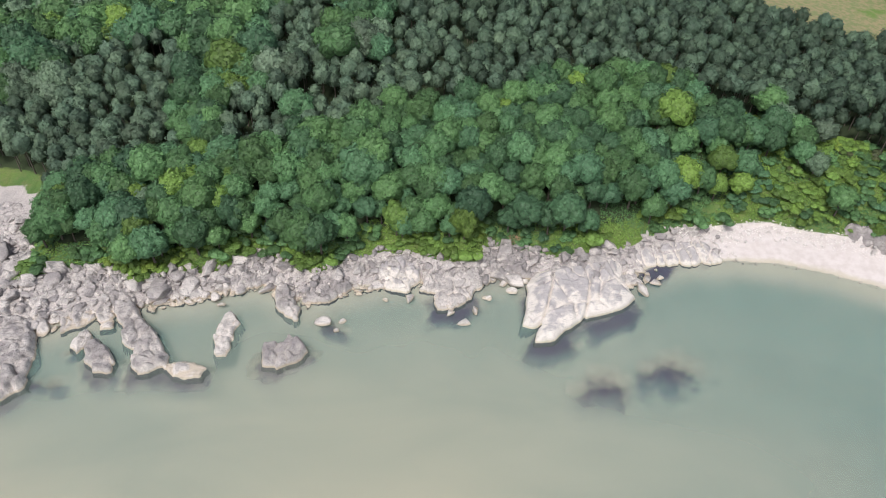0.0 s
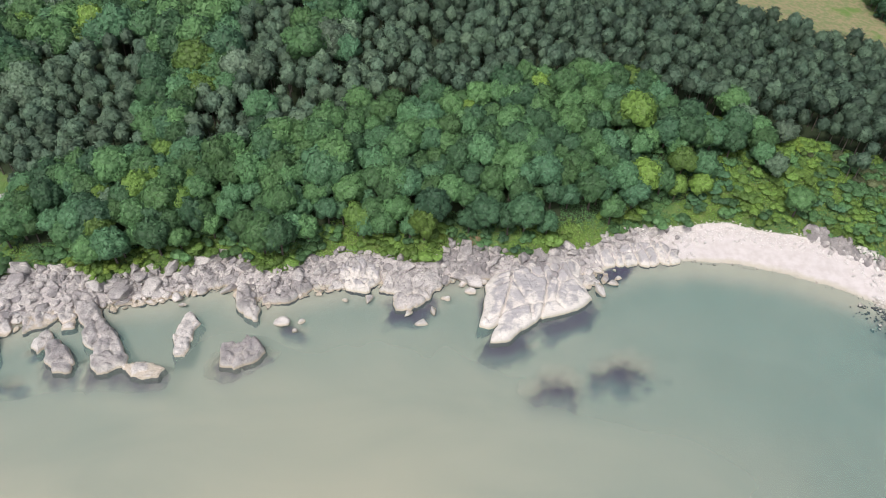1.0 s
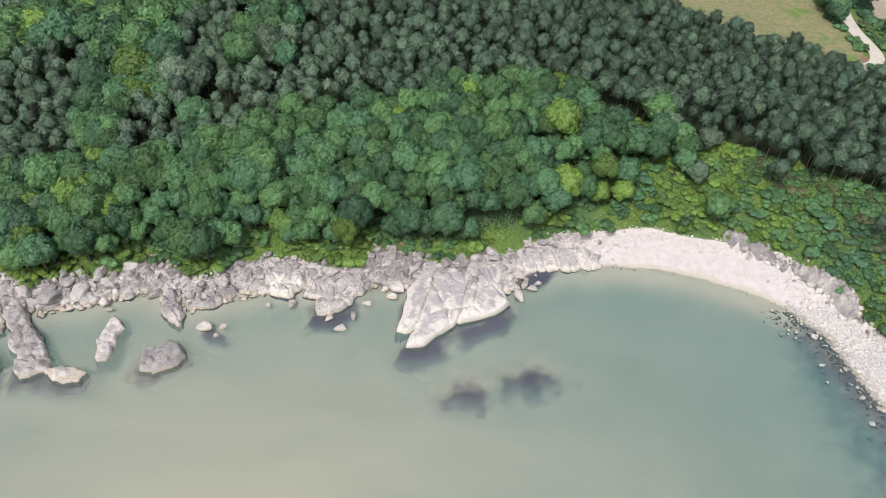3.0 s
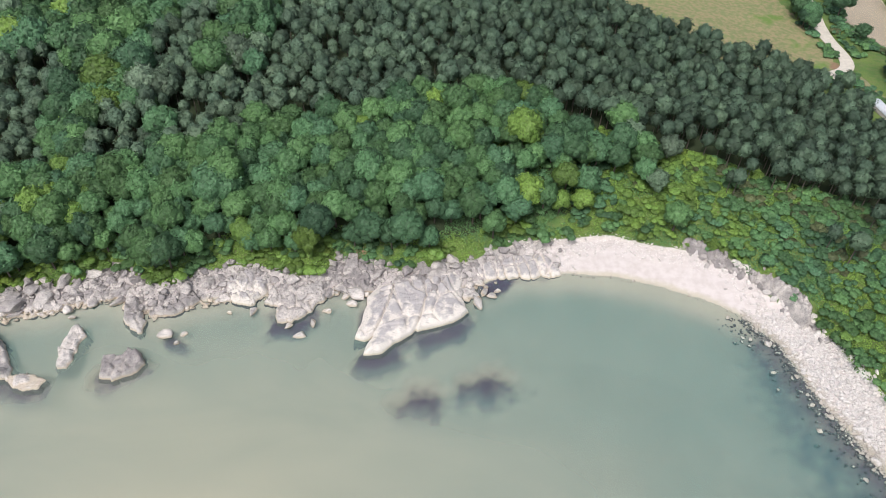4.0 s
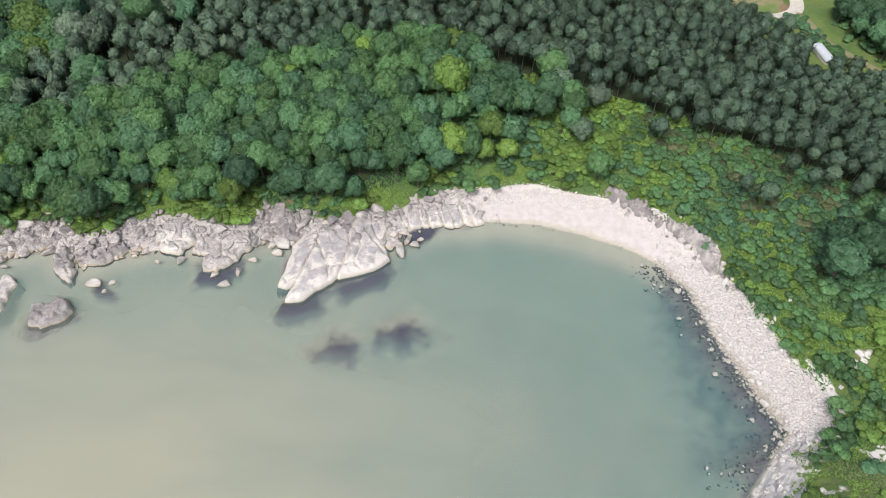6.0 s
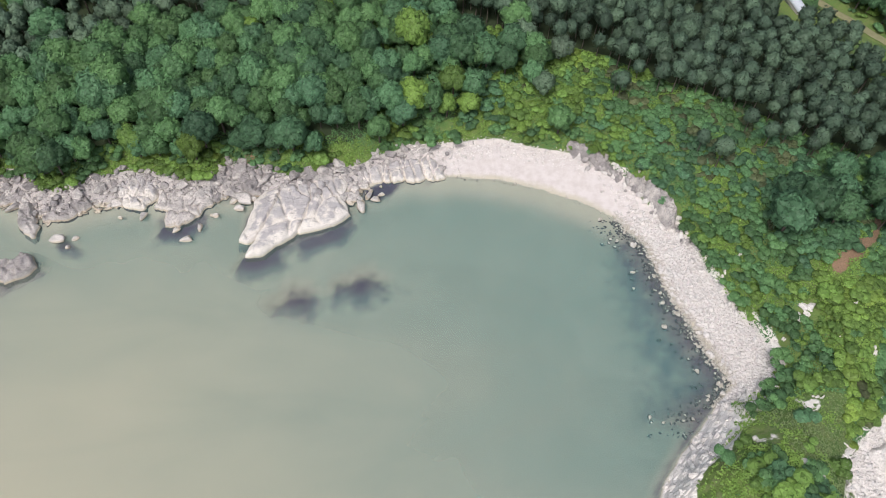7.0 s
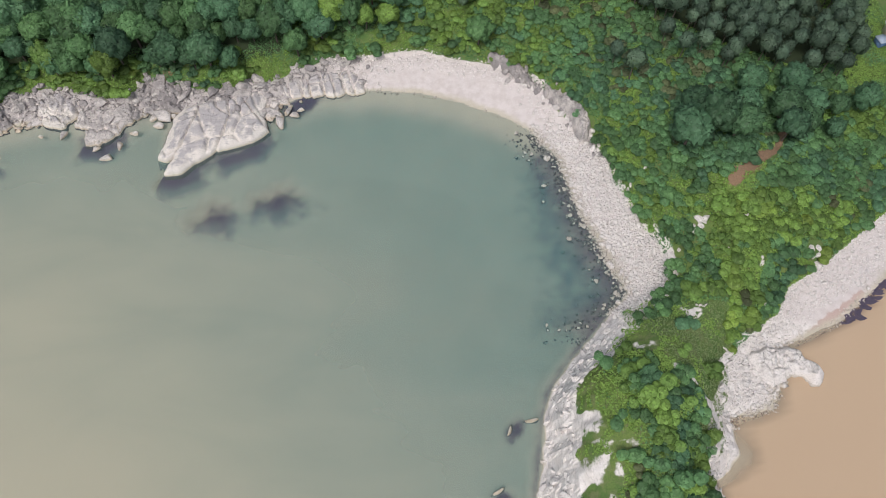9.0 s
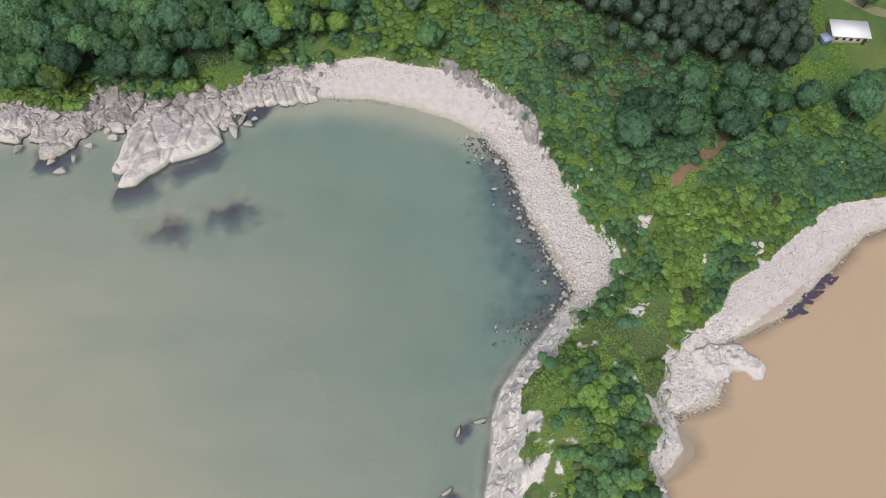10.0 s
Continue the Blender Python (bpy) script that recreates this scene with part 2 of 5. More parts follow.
def rock_material(name, pale, dark, stain, grey=0.85, pits=0.6, high=1.7, span=0.55):
    """Weathered shore rock: lichen-grey tops, pale washed flanks, an ochre band at the waves, weed below them."""
    m, nt, ln, b = material(name, 0.9, 0.2)
    geo = nt.new("ShaderNodeNewGeometry")
    pos = geo.outputs["Position"]
    info, tone = nt.new("ShaderNodeObjectInfo"), node(nt, "ShaderNodeAttribute", attr="tone")
    own = math_of(nt, ln, "FRACT", math_of(nt, ln, "ADD", tone.outputs["Fac"], info.outputs["Random"]), 0.0)
    big, fine = noise_at(nt, ln, pos, 0.45, 5), noise_at(nt, ln, pos, 3.5, 6, 0.7)
    sep = nt.new("ShaderNodeSeparateXYZ")
    ln.new(pos, sep.inputs[0])
    z = sep.outputs["Z"]
    grown = math_of(nt, ln, "ADD", math_of(nt, ln, "MULTIPLY", math_of(nt, ln, "MINIMUM", z, high), 0.22), math_of(nt, ln, "ADD", big, math_of(nt, ln, "MULTIPLY", own, 0.3)))
    c = mix(nt, ln, ramp(nt, ln, grown, grey, grey + span), pale, dark)
    c = mix(nt, ln, ramp(nt, ln, fine, 0.46, 0.70, 0.0, pits), c, tuple(v * 0.45 for v in dark))
    c = mix(nt, ln, ramp(nt, ln, own, 0.55, 1.0, 0, 0.4), c, dark)
    lay = nt.new("ShaderNodeMapping")
    lay.inputs["Rotation"].default_value = (radians(25), radians(15), radians(35))
    lay.inputs["Scale"].default_value = (0.35, 2.2, 1.2)
    ln.new(pos, lay.inputs["Vector"])
    seam = noise_at(nt, ln, lay.outputs[0], 0.9, 5, 0.6)
    c = mix(nt, ln, ramp(nt, ln, seam, 0.56, 0.70, 0, 0.45), c, tuple(v * 0.55 for v in dark))
    low = math_of(nt, ln, "SUBTRACT", z, math_of(nt, ln, "MULTIPLY", fine, 0.7))
    c = mix(nt, ln, ramp(nt, ln, low, 0.30, -0.15, 0, 0.5), c, stain)
    c = mix(nt, ln, ramp(nt, ln, low, -0.3, -0.5), c, (0.10, 0.082, 0.095))
    deep = math_of(nt, ln, "ADD", z, math_of(nt, ln, "MULTIPLY", big, 0.9))
    c = mix(nt, ln, ramp(nt, ln, deep, -0.45, -1.0), c, (0.085, 0.062, 0.095))
    ln.new(c, b.inputs["Base Color"])
    hgt = math_of(nt, ln, "ADD", math_of(nt, ln, "MULTIPLY", seam, 0.8), math_of(nt, ln, "ADD", fine, big))
    bump(nt, ln, b, hgt, 0.9, 0.3)
    return m


def leaf_material(name, base, other, gloss=0.3, clump=0.2, spread=(0.70, 1.34)):
    """Leaves that differ from clump to clump and from plant to plant, and let some light through. They shade with the round of their bough."""
    m, nt, ln, b = material(name, 0.55, gloss)
    geo, info = nt.new("ShaderNodeNewGeometry"), nt.new("ShaderNodeObjectInfo")
    tone = node(nt, "ShaderNodeAttribute", attr="tone")
    own = math_of(nt, ln, "FRACT", math_of(nt, ln, "ADD", tone.outputs["Fac"], info.outputs["Random"]), 0.0)
    c = mix(nt, ln, own, base, other)
    hsv = nt.new("ShaderNodeHueSaturation")
    ln.new(c, hsv.inputs["Color"])
    apart = math_of(nt, ln, "FRACT", math_of(nt, ln, "MULTIPLY", own, 7.31), 0.0)
    value = math_of(nt, ln, "MULTIPLY", ramp(nt, ln, geo.outputs["Random Per Island"], 0, 1, 1 - clump, 1 + clump), ramp(nt, ln, apart, 0, 1, *spread))
    ln.new(value, hsv.inputs["Value"])
    ln.new(hsv.outputs[0], b.inputs["Base Color"])
    turn = nt.new("ShaderNodeVectorTransform")
    turn.vector_type, turn.convert_from, turn.convert_to = "NORMAL", "OBJECT", "WORLD"
    ln.new(node(nt, "ShaderNodeAttribute", attr="dome").outputs["Vector"], turn.inputs[0])
    ln.new(turn.outputs[0], b.inputs["Normal"])
    thin = nt.new("ShaderNodeBsdfTranslucent")
    ln.new(hsv.outputs[0], thin.inputs["Color"])
    both = nt.new("ShaderNodeMixShader")
    both.inputs[0].default_value = 0.22
    ln.new(b.outputs[0], both.inputs[1])
    ln.new(thin.outputs[0], both.inputs[2])
    ln.new(both.outputs[0], nt["Material Output"].inputs["Surface"])
    return m


def plain(name, colour, rough=0.7, spec=0.3, wear=0.25, scale=2.0):
    m, nt, ln, b = material(name, rough, spec)
    tc = nt.new("ShaderNodeNewGeometry")
    f = noise_at(nt, ln, tc.outputs["Position"], scale, 5)
    ln.new(mix(nt, ln, ramp(nt, ln, f, 0.3, 0.75, 0, wear), colour, tuple(v * 0.45 for v in colour)), b.inputs["Base Color"])
    bump(nt, ln, b, f, 0.3, 0.03)
    return m


ROCK = rock_material("grey_shore_rock", (0.72, 0.665, 0.63), (0.31, 0.285, 0.285), (0.48, 0.36, 0.20), 0.70)
SLAB = rock_material("pale_headland_rock", (0.77, 0.715, 0.665), (0.47, 0.44, 0.445), (0.55, 0.45, 0.28), 0.86, 0.22, 2.6, 0.22)
CHALK = rock_material("white_limestone", (0.80, 0.755, 0.73), (0.66, 0.615, 0.595), (0.36, 0.30, 0.21))
BARK = plain("bark", (0.13, 0.11, 0.095), 0.95, 0.1, 0.6, 5.0)
LEAF = {
    "dark": leaf_material("dark_green_leaves", (0.075, 0.162, 0.088), (0.098, 0.204, 0.094)),
    "mid": leaf_material("green_leaves", (0.112, 0.219, 0.082), (0.090, 0.188, 0.080)),
    "lime": leaf_material("yellow_green_leaves", (0.216, 0.308, 0.059), (0.152, 0.262, 0.063)),
    "silver": leaf_material("grey_green_leaves", (0.160, 0.225, 0.152), (0.13, 0.200, 0.125)),
    "brown": leaf_material("dry_brown_leaves", (0.112, 0.130, 0.060), (0.095, 0.118, 0.056)),
    "vine": leaf_material("bright_vine_leaves", (0.142, 0.246, 0.062), (0.165, 0.266, 0.058)),
    "grass": leaf_material("olive_grass_blades", (0.168, 0.212, 0.088), (0.135, 0.190, 0.080)),
    # needle colour lifted for the haze over the western pines
    "needle": leaf_material("hazy_pine_needles", (0.106, 0.172, 0.116), (0.134, 0.198, 0.126), 0.3, 0.14),
    # same needles darkened: shade and missing haze put into the eastern pines' colour
    "deep": leaf_material("shaded_pine_needles", (0.082, 0.135, 0.092), (0.104, 0.162, 0.102), 0.3, 0.14),
}


def ground_material():
    """Grass, forest floor, beach, bare rock, earth and field, laid out by the surface's own masks."""
    m, nt, ln, b = material("ground", 0.95, 0.15)
    geo = nt.new("ShaderNodeNewGeometry")
    pos = geo.outputs["Position"]
    big, mid, fine = noise_at(nt, ln, pos, 0.09, 4), noise_at(nt, ln, pos, 0.6, 5), noise_at(nt, ln, pos, 4.0, 6, 0.7)

    def mask(name, grain=0.5):
        a = node(nt, "ShaderNodeAttribute", attr=name)
        f = math_of(nt, ln, "ADD", a.outputs["Fac"], math_of(nt, ln, "MULTIPLY", math_of(nt, ln, "SUBTRACT", mid, 0.5), grain))
        return ramp(nt, ln, f, 0.38, 0.62)

    grass = mix(nt, ln, ramp(nt, ln, big, 0.35, 0.65), (0.10, 0.18, 0.055), (0.17, 0.235, 0.065))
    grass = mix(nt, ln, ramp(nt, ln, mid, 0.42, 0.66, 0, 0.6), grass, (0.185, 0.20, 0.085))
    grass = mix(nt, ln, ramp(nt, ln, fine, 0.35, 0.75, 0, 0.6), grass, (0.06, 0.11, 0.04))
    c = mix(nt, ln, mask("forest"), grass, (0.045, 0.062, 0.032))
    field = mix(nt, ln, ramp(nt, ln, mid, 0.35, 0.65), (0.19, 0.225, 0.10), (0.30, 0.25, 0.145))
    c = mix(nt, ln, mask("field"), c, mix(nt, ln, ramp(nt, ln, big, 0.55, 0.7), field, (0.14, 0.22, 0.06)))
    dry = mix(nt, ln, ramp(nt, ln, fine, 0.4, 0.7), (0.185, 0.215, 0.095), (0.15, 0.19, 0.08))
    c = mix(nt, ln, mask("dry", 0.9), c, dry)
    earth = mix(nt, ln, ramp(nt, ln, fine, 0.3, 0.7), (0.31, 0.195, 0.13), (0.19, 0.13, 0.085))
    c = mix(nt, ln, mask("earth", 0.8), c, earth)
    stone = mix(nt, ln, ramp(nt, ln, mid, 0.3, 0.7), (0.68, 0.63, 0.60), (0.80, 0.755, 0.73))
    stone = mix(nt, ln, ramp(nt, ln, fine, 0.5, 0.8, 0, 0.6), stone, (0.34, 0.31, 0.29))
    lay = nt.new("ShaderNodeMapping")
    lay.inputs["Rotation"].default_value = (0, radians(12), radians(20))
    lay.inputs["Scale"].default_value = (0.5, 0.5, 3.0)
    ln.new(pos, lay.inputs["Vector"])
    band = noise_at(nt, ln, lay.outputs[0], 0.9, 6, 0.65)
    stone = mix(nt, ln, ramp(nt, ln, band, 0.5, 0.68, 0, 0.55), stone, (0.36, 0.33, 0.31))
    c = mix(nt, ln, mask("chalk", 0.9), c, stone)
    grey = mix(nt, ln, ramp(nt, ln, fine, 0.3, 0.7), (0.33, 0.30, 0.295), (0.60, 0.55, 0.53))
    c = mix(nt, ln, mask("shelf", 0.7), c, grey)
    sand = mix(nt, ln, ramp(nt, ln, mid, 0.3, 0.75), (0.66, 0.605, 0.59), (0.57, 0.51, 0.49))
    sand = mix(nt, ln, ramp(nt, ln, fine, 0.55, 0.8, 0, 0.5), sand, (0.76, 0.72, 0.70))
    c = mix(nt, ln, mask("sand", 0.3), c, sand)
    c = mix(nt, ln, mask("rust", 1.2), c, (0.50, 0.375, 0.335))
    sep = nt.new("ShaderNodeSeparateXYZ")
    ln.new(pos, sep.inputs[0])
    wet = ramp(nt, ln, math_of(nt, ln, "SUBTRACT", sep.outputs["Z"], math_of(nt, ln, "MULTIPLY", mid, 0.25)), 0.2, -0.1)
    bed = mix(nt, ln, ramp(nt, ln, big, 0.3, 0.7), (0.56, 0.505, 0.41), (0.50, 0.455, 0.37))
    weed = node(nt, "ShaderNodeAttribute", attr="weed")
    tuft = noise_at(nt, ln, pos, 0.28, 6, 0.62)
    drift = math_of(nt, ln, "ADD", weed.outputs["Fac"], math_of(nt, ln, "MULTIPLY", math_of(nt, ln, "SUBTRACT", tuft, 0.5), 0.9))
    # dark bed colour: weed, plus shade painted on the rocks' south side
    bed = mix(nt, ln, ramp(nt, ln, drift, 0.02, 1.0), bed, (0.095, 0.06, 0.115))
    c = mix(nt, ln, wet, c, bed)
    ln.new(c, b.inputs["Base Color"])
    bump(nt, ln, b, math_of(nt, ln, "ADD", fine, mid), 0.6, 0.25)
    return m


def water_material():
    """Silty sea water: green in the bay, sandy outside it, brown behind the point; part of the bottom shows through."""
    m, nt, ln, b = material("silty_water", 0.12, 0.5)
    b.inputs["IOR"].default_value = 1.33
    geo = nt.new("ShaderNodeNewGeometry")
    pos = geo.outputs["Position"]
    sep = nt.new("ShaderNodeSeparateXYZ")
    ln.new(pos, sep.inputs[0])
    stretch = nt.new("ShaderNodeMapping")
    stretch.inputs["Rotation"].default_value = (0, 0, radians(-12))
    stretch.inputs["Scale"].default_value = (0.45, 1.0, 1.0)
    ln.new(pos, stretch.inputs["Vector"])
    streak = node(nt, "ShaderNodeTexNoise", Scale=0.05, Detail=3, Roughness=0.5, Distortion=0.9)
    ln.new(stretch.outputs[0], streak.inputs["Vector"])
    cloudy = math_of(nt, ln, "MULTIPLY", math_of(nt, ln, "SUBTRACT", streak.outputs["Fac"], 0.5), 0.24)
    silt = ramp(nt, ln, math_of(nt, ln, "ADD", node(nt, "ShaderNodeAttribute", attr="silt").outputs["Fac"], cloudy), 0.02, 0.98)
    side = node(nt, "ShaderNodeAttribute", attr="brown").outputs["Fac"]
    c = mix(nt, ln, silt, (0.112, 0.262, 0.250), (0.545, 0.512, 0.385))
    c = mix(nt, ln, ramp(nt, ln, streak.outputs["Fac"], 0.42, 0.75, 0, 0.14), c, (0.34, 0.40, 0.345))
    c = mix(nt, ln, side, c, (0.535, 0.395, 0.272))
    ln.new(c, b.inputs["Base Color"])
    wave = noise_at(nt, ln, pos, 1.1, 4)
    bump(nt, ln, b, wave, 0.03, 0.1)
    clear = nt.new("ShaderNodeBsdfTransparent")
    clear.inputs[0].default_value = (0.90, 0.92, 0.92, 1)
    both = nt.new("ShaderNodeMixShader")
    thick = math_of(nt, ln, "MAXIMUM", ramp(nt, ln, side, 0, 1, 0.0, 0.86), ramp(nt, ln, silt, 0, 1, 0.46, 0.56))
    solid = math_of(nt, ln, "MULTIPLY", thick, ramp(nt, ln, node(nt, "ShaderNodeAttribute", attr="depth").outputs["Fac"], 0, 1, 0.35, 1.04))
    ln.new(solid, both.inputs[0])
    ln.new(clear.outputs[0], both.inputs[1])
    ln.new(b.outputs[0], both.inputs[2])
    ln.new(both.outputs[0], nt["Material Output"].inputs["Surface"])
    return m


GROUND, WATER = ground_material(), water_material()


# ---- mesh helpers ----
def raw_mesh(name, verts, faces, mats, which=None, smooth=False):
    """A mesh from arrays of corners and of equal-sided faces (one array for each number of sides)."""
    me = bpy.data.meshes.new(name)
    verts = np.asarray(verts, np.float32)
    me.vertices.add(len(verts))
    me.vertices.foreach_set("co", verts.ravel())
    faces = [np.asarray(f, np.int32) for f in faces if len(f)]
    loops = np.concatenate([f.ravel() for f in faces])
    counts = np.concatenate([np.full(len(f), f.shape[1], np.int32) for f in faces])
    me.loops.add(len(loops))
    me.loops.foreach_set("vertex_index", loops)
    me.polygons.add(len(counts))
    me.polygons.foreach_set("loop_start", np.concatenate([[0], np.cumsum(counts)[:-1]]).astype(np.int32))
    for mat in mats:
        me.materials.append(mat)
    if which is not None:
        me.polygons.foreach_set("material_index", np.asarray(which, np.int32))
    if smooth:
        me.polygons.foreach_set("use_smooth", np.ones(len(counts), bool))
    me.update(calc_edges=True)
    me.validate()
    return me


def part(name, me, parent, label=""):
    ob = new(name, me)
    ob.parent = parent
    return tagged(ob, label)


class Pile:
    """Gathers many small pieces into one mesh. A piece is its corners, quads and triangles, and for leaves the way that each corner faces."""

    def __init__(self):
        self.v, self.q, self.t, self.d, self.mq, self.mt, self.tone, self.n = [], [], [], [], [], [], [], 0

    def add(self, shape, m=None, mat=0, tone=0.0):
        v, q, t = shape[:3]
        d = shape[3] if len(shape) > 3 else np.zeros_like(v) + (0, 0, 1)
        self.v.append(v if m is None else v @ m[:3, :3].T + m[:3, 3])
        self.d.append(d if m is None else unit(d @ np.linalg.inv(m[:3, :3])))
        self.q.append(q + self.n)
        self.t.append(t + self.n)
        self.mq.append(np.full(len(q), mat))
        self.mt.append(np.full(len(t), mat))
        self.tone.append(np.full(len(v), tone, np.float32))
        self.n += len(v)

    def mesh(self, name, mats, smooth=False):
        q, t = np.concatenate(self.q), np.concatenate(self.t)
        me = raw_mesh(name, np.concatenate(self.v), [q, t], mats, np.concatenate(self.mq + self.mt), smooth)
        me.attributes.new("tone", "FLOAT", "POINT").data.foreach_set("value", np.concatenate(self.tone))
        me.attributes.new("dome", "FLOAT_VECTOR", "POINT").data.foreach_set("vector", np.concatenate(self.d).astype(np.float32).ravel())
        return me

    def shape(self):
        return np.concatenate(self.v), np.concatenate(self.q), np.concatenate(self.t), np.concatenate(self.d)


NO_Q, NO_T = np.zeros((0, 4), int), np.zeros((0, 3), int)


def placed(x, y, z, turn=0.0, size=(1, 1, 1), tilt=(0, 0)):
    return np.array(pose(x, y, z, tilt[0], tilt[1], turn) @ Matrix.Diagonal((*size, 1)))


def unit(v):
    return v / np.maximum(np.linalg.norm(v, axis=-1, keepdims=True), 1e-9)


def leaves(rng, centre, normal, long, wide, loose=0.4, dome=None, jitter=0.3):
    """Pointed leaf sprays: one three-cornered spray at each centre, facing along its normal."""
    n = len(centre)
    facing = unit((normal if dome is None else dome) + rng.normal(0, jitter, (n, 3)))
    normal = unit(normal + rng.normal(0, loose, (n, 3)))
    u = unit(np.cross(normal, rng.normal(0, 1, (n, 3))))
    w = np.cross(normal, u)
    long, wide = (np.broadcast_to(s, n)[:, None] * rng.uniform(0.65, 1.35, (n, 1)) for s in (long, wide))
    v = np.stack([centre + u * long, centre - u * long * 0.8 - w * wide, centre - u * long * 0.6 + w * wide], 1)
    return v.reshape(-1, 3), NO_Q, np.arange(3 * n).reshape(-1, 3), np.repeat(facing, 3, 0)


def ball(subdivisions):
    bm = bmesh.new()
    bmesh.ops.create_icosphere(bm, subdivisions=subdivisions, radius=1)
    v = np.array([p.co[:] for p in bm.verts])
    t = np.array([[c.index for c in f.verts] for f in bm.faces])
    bm.free()
    return v, NO_Q, t


BALL1, BALL2, BALL3, BALL4 = ball(1), ball(2), ball(3), ball(4)


def cap(shape, low):
    """A ball without its underside."""
    return shape[0], shape[1], shape[2][shape[0][shape[2]].mean(1)[:, 2] > low]


def lobes(rng, centre, bough, size, shape, inset=0.9, rough=0.05):
    """The dense inside of a crown: one skin drawn over all its boughs."""
    way = shape[0]
    gap = bough - centre
    along = way @ gap.T
    off = (gap * gap).sum(1) - along ** 2
    reach = np.where(off < size ** 2, along + np.sqrt(np.clip(size ** 2 - off, 0, None)), 0)
    best = reach.argmax(1)
    far = np.maximum(reach.max(1), 0.45 * np.linalg.norm(gap, axis=1).max())
    v = centre + way * (far * inset * (1 + rng.normal(0, rough, len(way))))[:, None]
    return sprays(rng, v, shape[2], unit(unit(v - bough[best]) + 0.5 * way))


def sprays(rng, v, faces, dome, loose=0.03):
    """A skin taken apart into facets, each one a spray of its own."""
    c, heart = faces.ravel(), np.repeat(v[faces].mean(1), 3, 0)
    v = heart + 1.14 * (v[c] - heart)
    facing = unit(np.repeat(dome[faces].mean(1) + rng.normal(0, 0.2, (len(faces), 3)), 3, 0))
    return v + rng.normal(0, loose, (len(c), 3)) + np.repeat(rng.normal(0, loose, (len(faces), 3)), 3, 0), NO_Q, np.arange(len(c)).reshape(-1, 3), facing


def stem(points, radii, sides=6):
    """A tapered, bent trunk or limb."""
    a = np.arange(sides) * 2 * math.pi / sides
    ring = np.stack([np.cos(a), np.sin(a), 0 * a], 1)
    v = np.concatenate([np.asarray(p) + ring * r for p, r in zip(points, radii)])
    k = len(points)
    q = [(i * sides + j, i * sides + (j + 1) % sides, (i + 1) * sides + (j + 1) % sides, (i + 1) * sides + j) for i in range(k - 1) for j in range(sides)]
    return v, np.array(q), NO_T


def broad_tree(seed, radius, height, dense=30):
    """A dense domed crown of lumpy boughs covered in leaf sprays, and a forked trunk."""
    rng = np.random.default_rng(seed)
    crown, wood = Pile(), Pile()
    n = 15
    up = 1 - 1.35 * (np.arange(n) + 0.5) / n
    a = np.arange(n) * 2.4 + rng.uniform(0, 6)
    out = np.sqrt(np.clip(1 - up * up, 0, 1))
    mid = height * 0.58
    c = np.stack([np.cos(a) * out * radius * 0.62, np.sin(a) * out * radius * 0.62, mid + up * height * 0.27], 1) + rng.normal(0, 0.06 * radius, (n, 3))
    r = rng.uniform(0.36, 0.50, n) * radius
    core = np.array([0, 0, mid - 0.08 * height])
    crown.add(lobes(rng, core, c, r, cap(BALL4, -0.3)))
    leaf = 0.088 * radius * (30 / dense) ** 0.5
    for p, s in zip(c, r):
        d = unit(rng.normal(0, 1, (dense, 3)) + (0, 0, 0.3) + 0.9 * unit(p - core))
        q = p + d * s * rng.uniform(0.84, 1.10, (dense, 1))
        crown.add(leaves(rng, q, d, leaf, leaf * 0.72, dome=d + 0.45 * unit(q - core)))
    wood.add(stem([(0, 0, -0.6), (0.1, 0, height * 0.25), (0.25, 0.1, height * 0.55)], (0.24, 0.19, 0.1)))
    for p in c[5:8]:
        wood.add(stem([(0.1, 0, height * 0.25), tuple(p * (0.5, 0.5, 0.85)), tuple(p)], (0.13, 0.09, 0.03), 4))
    return crown, wood


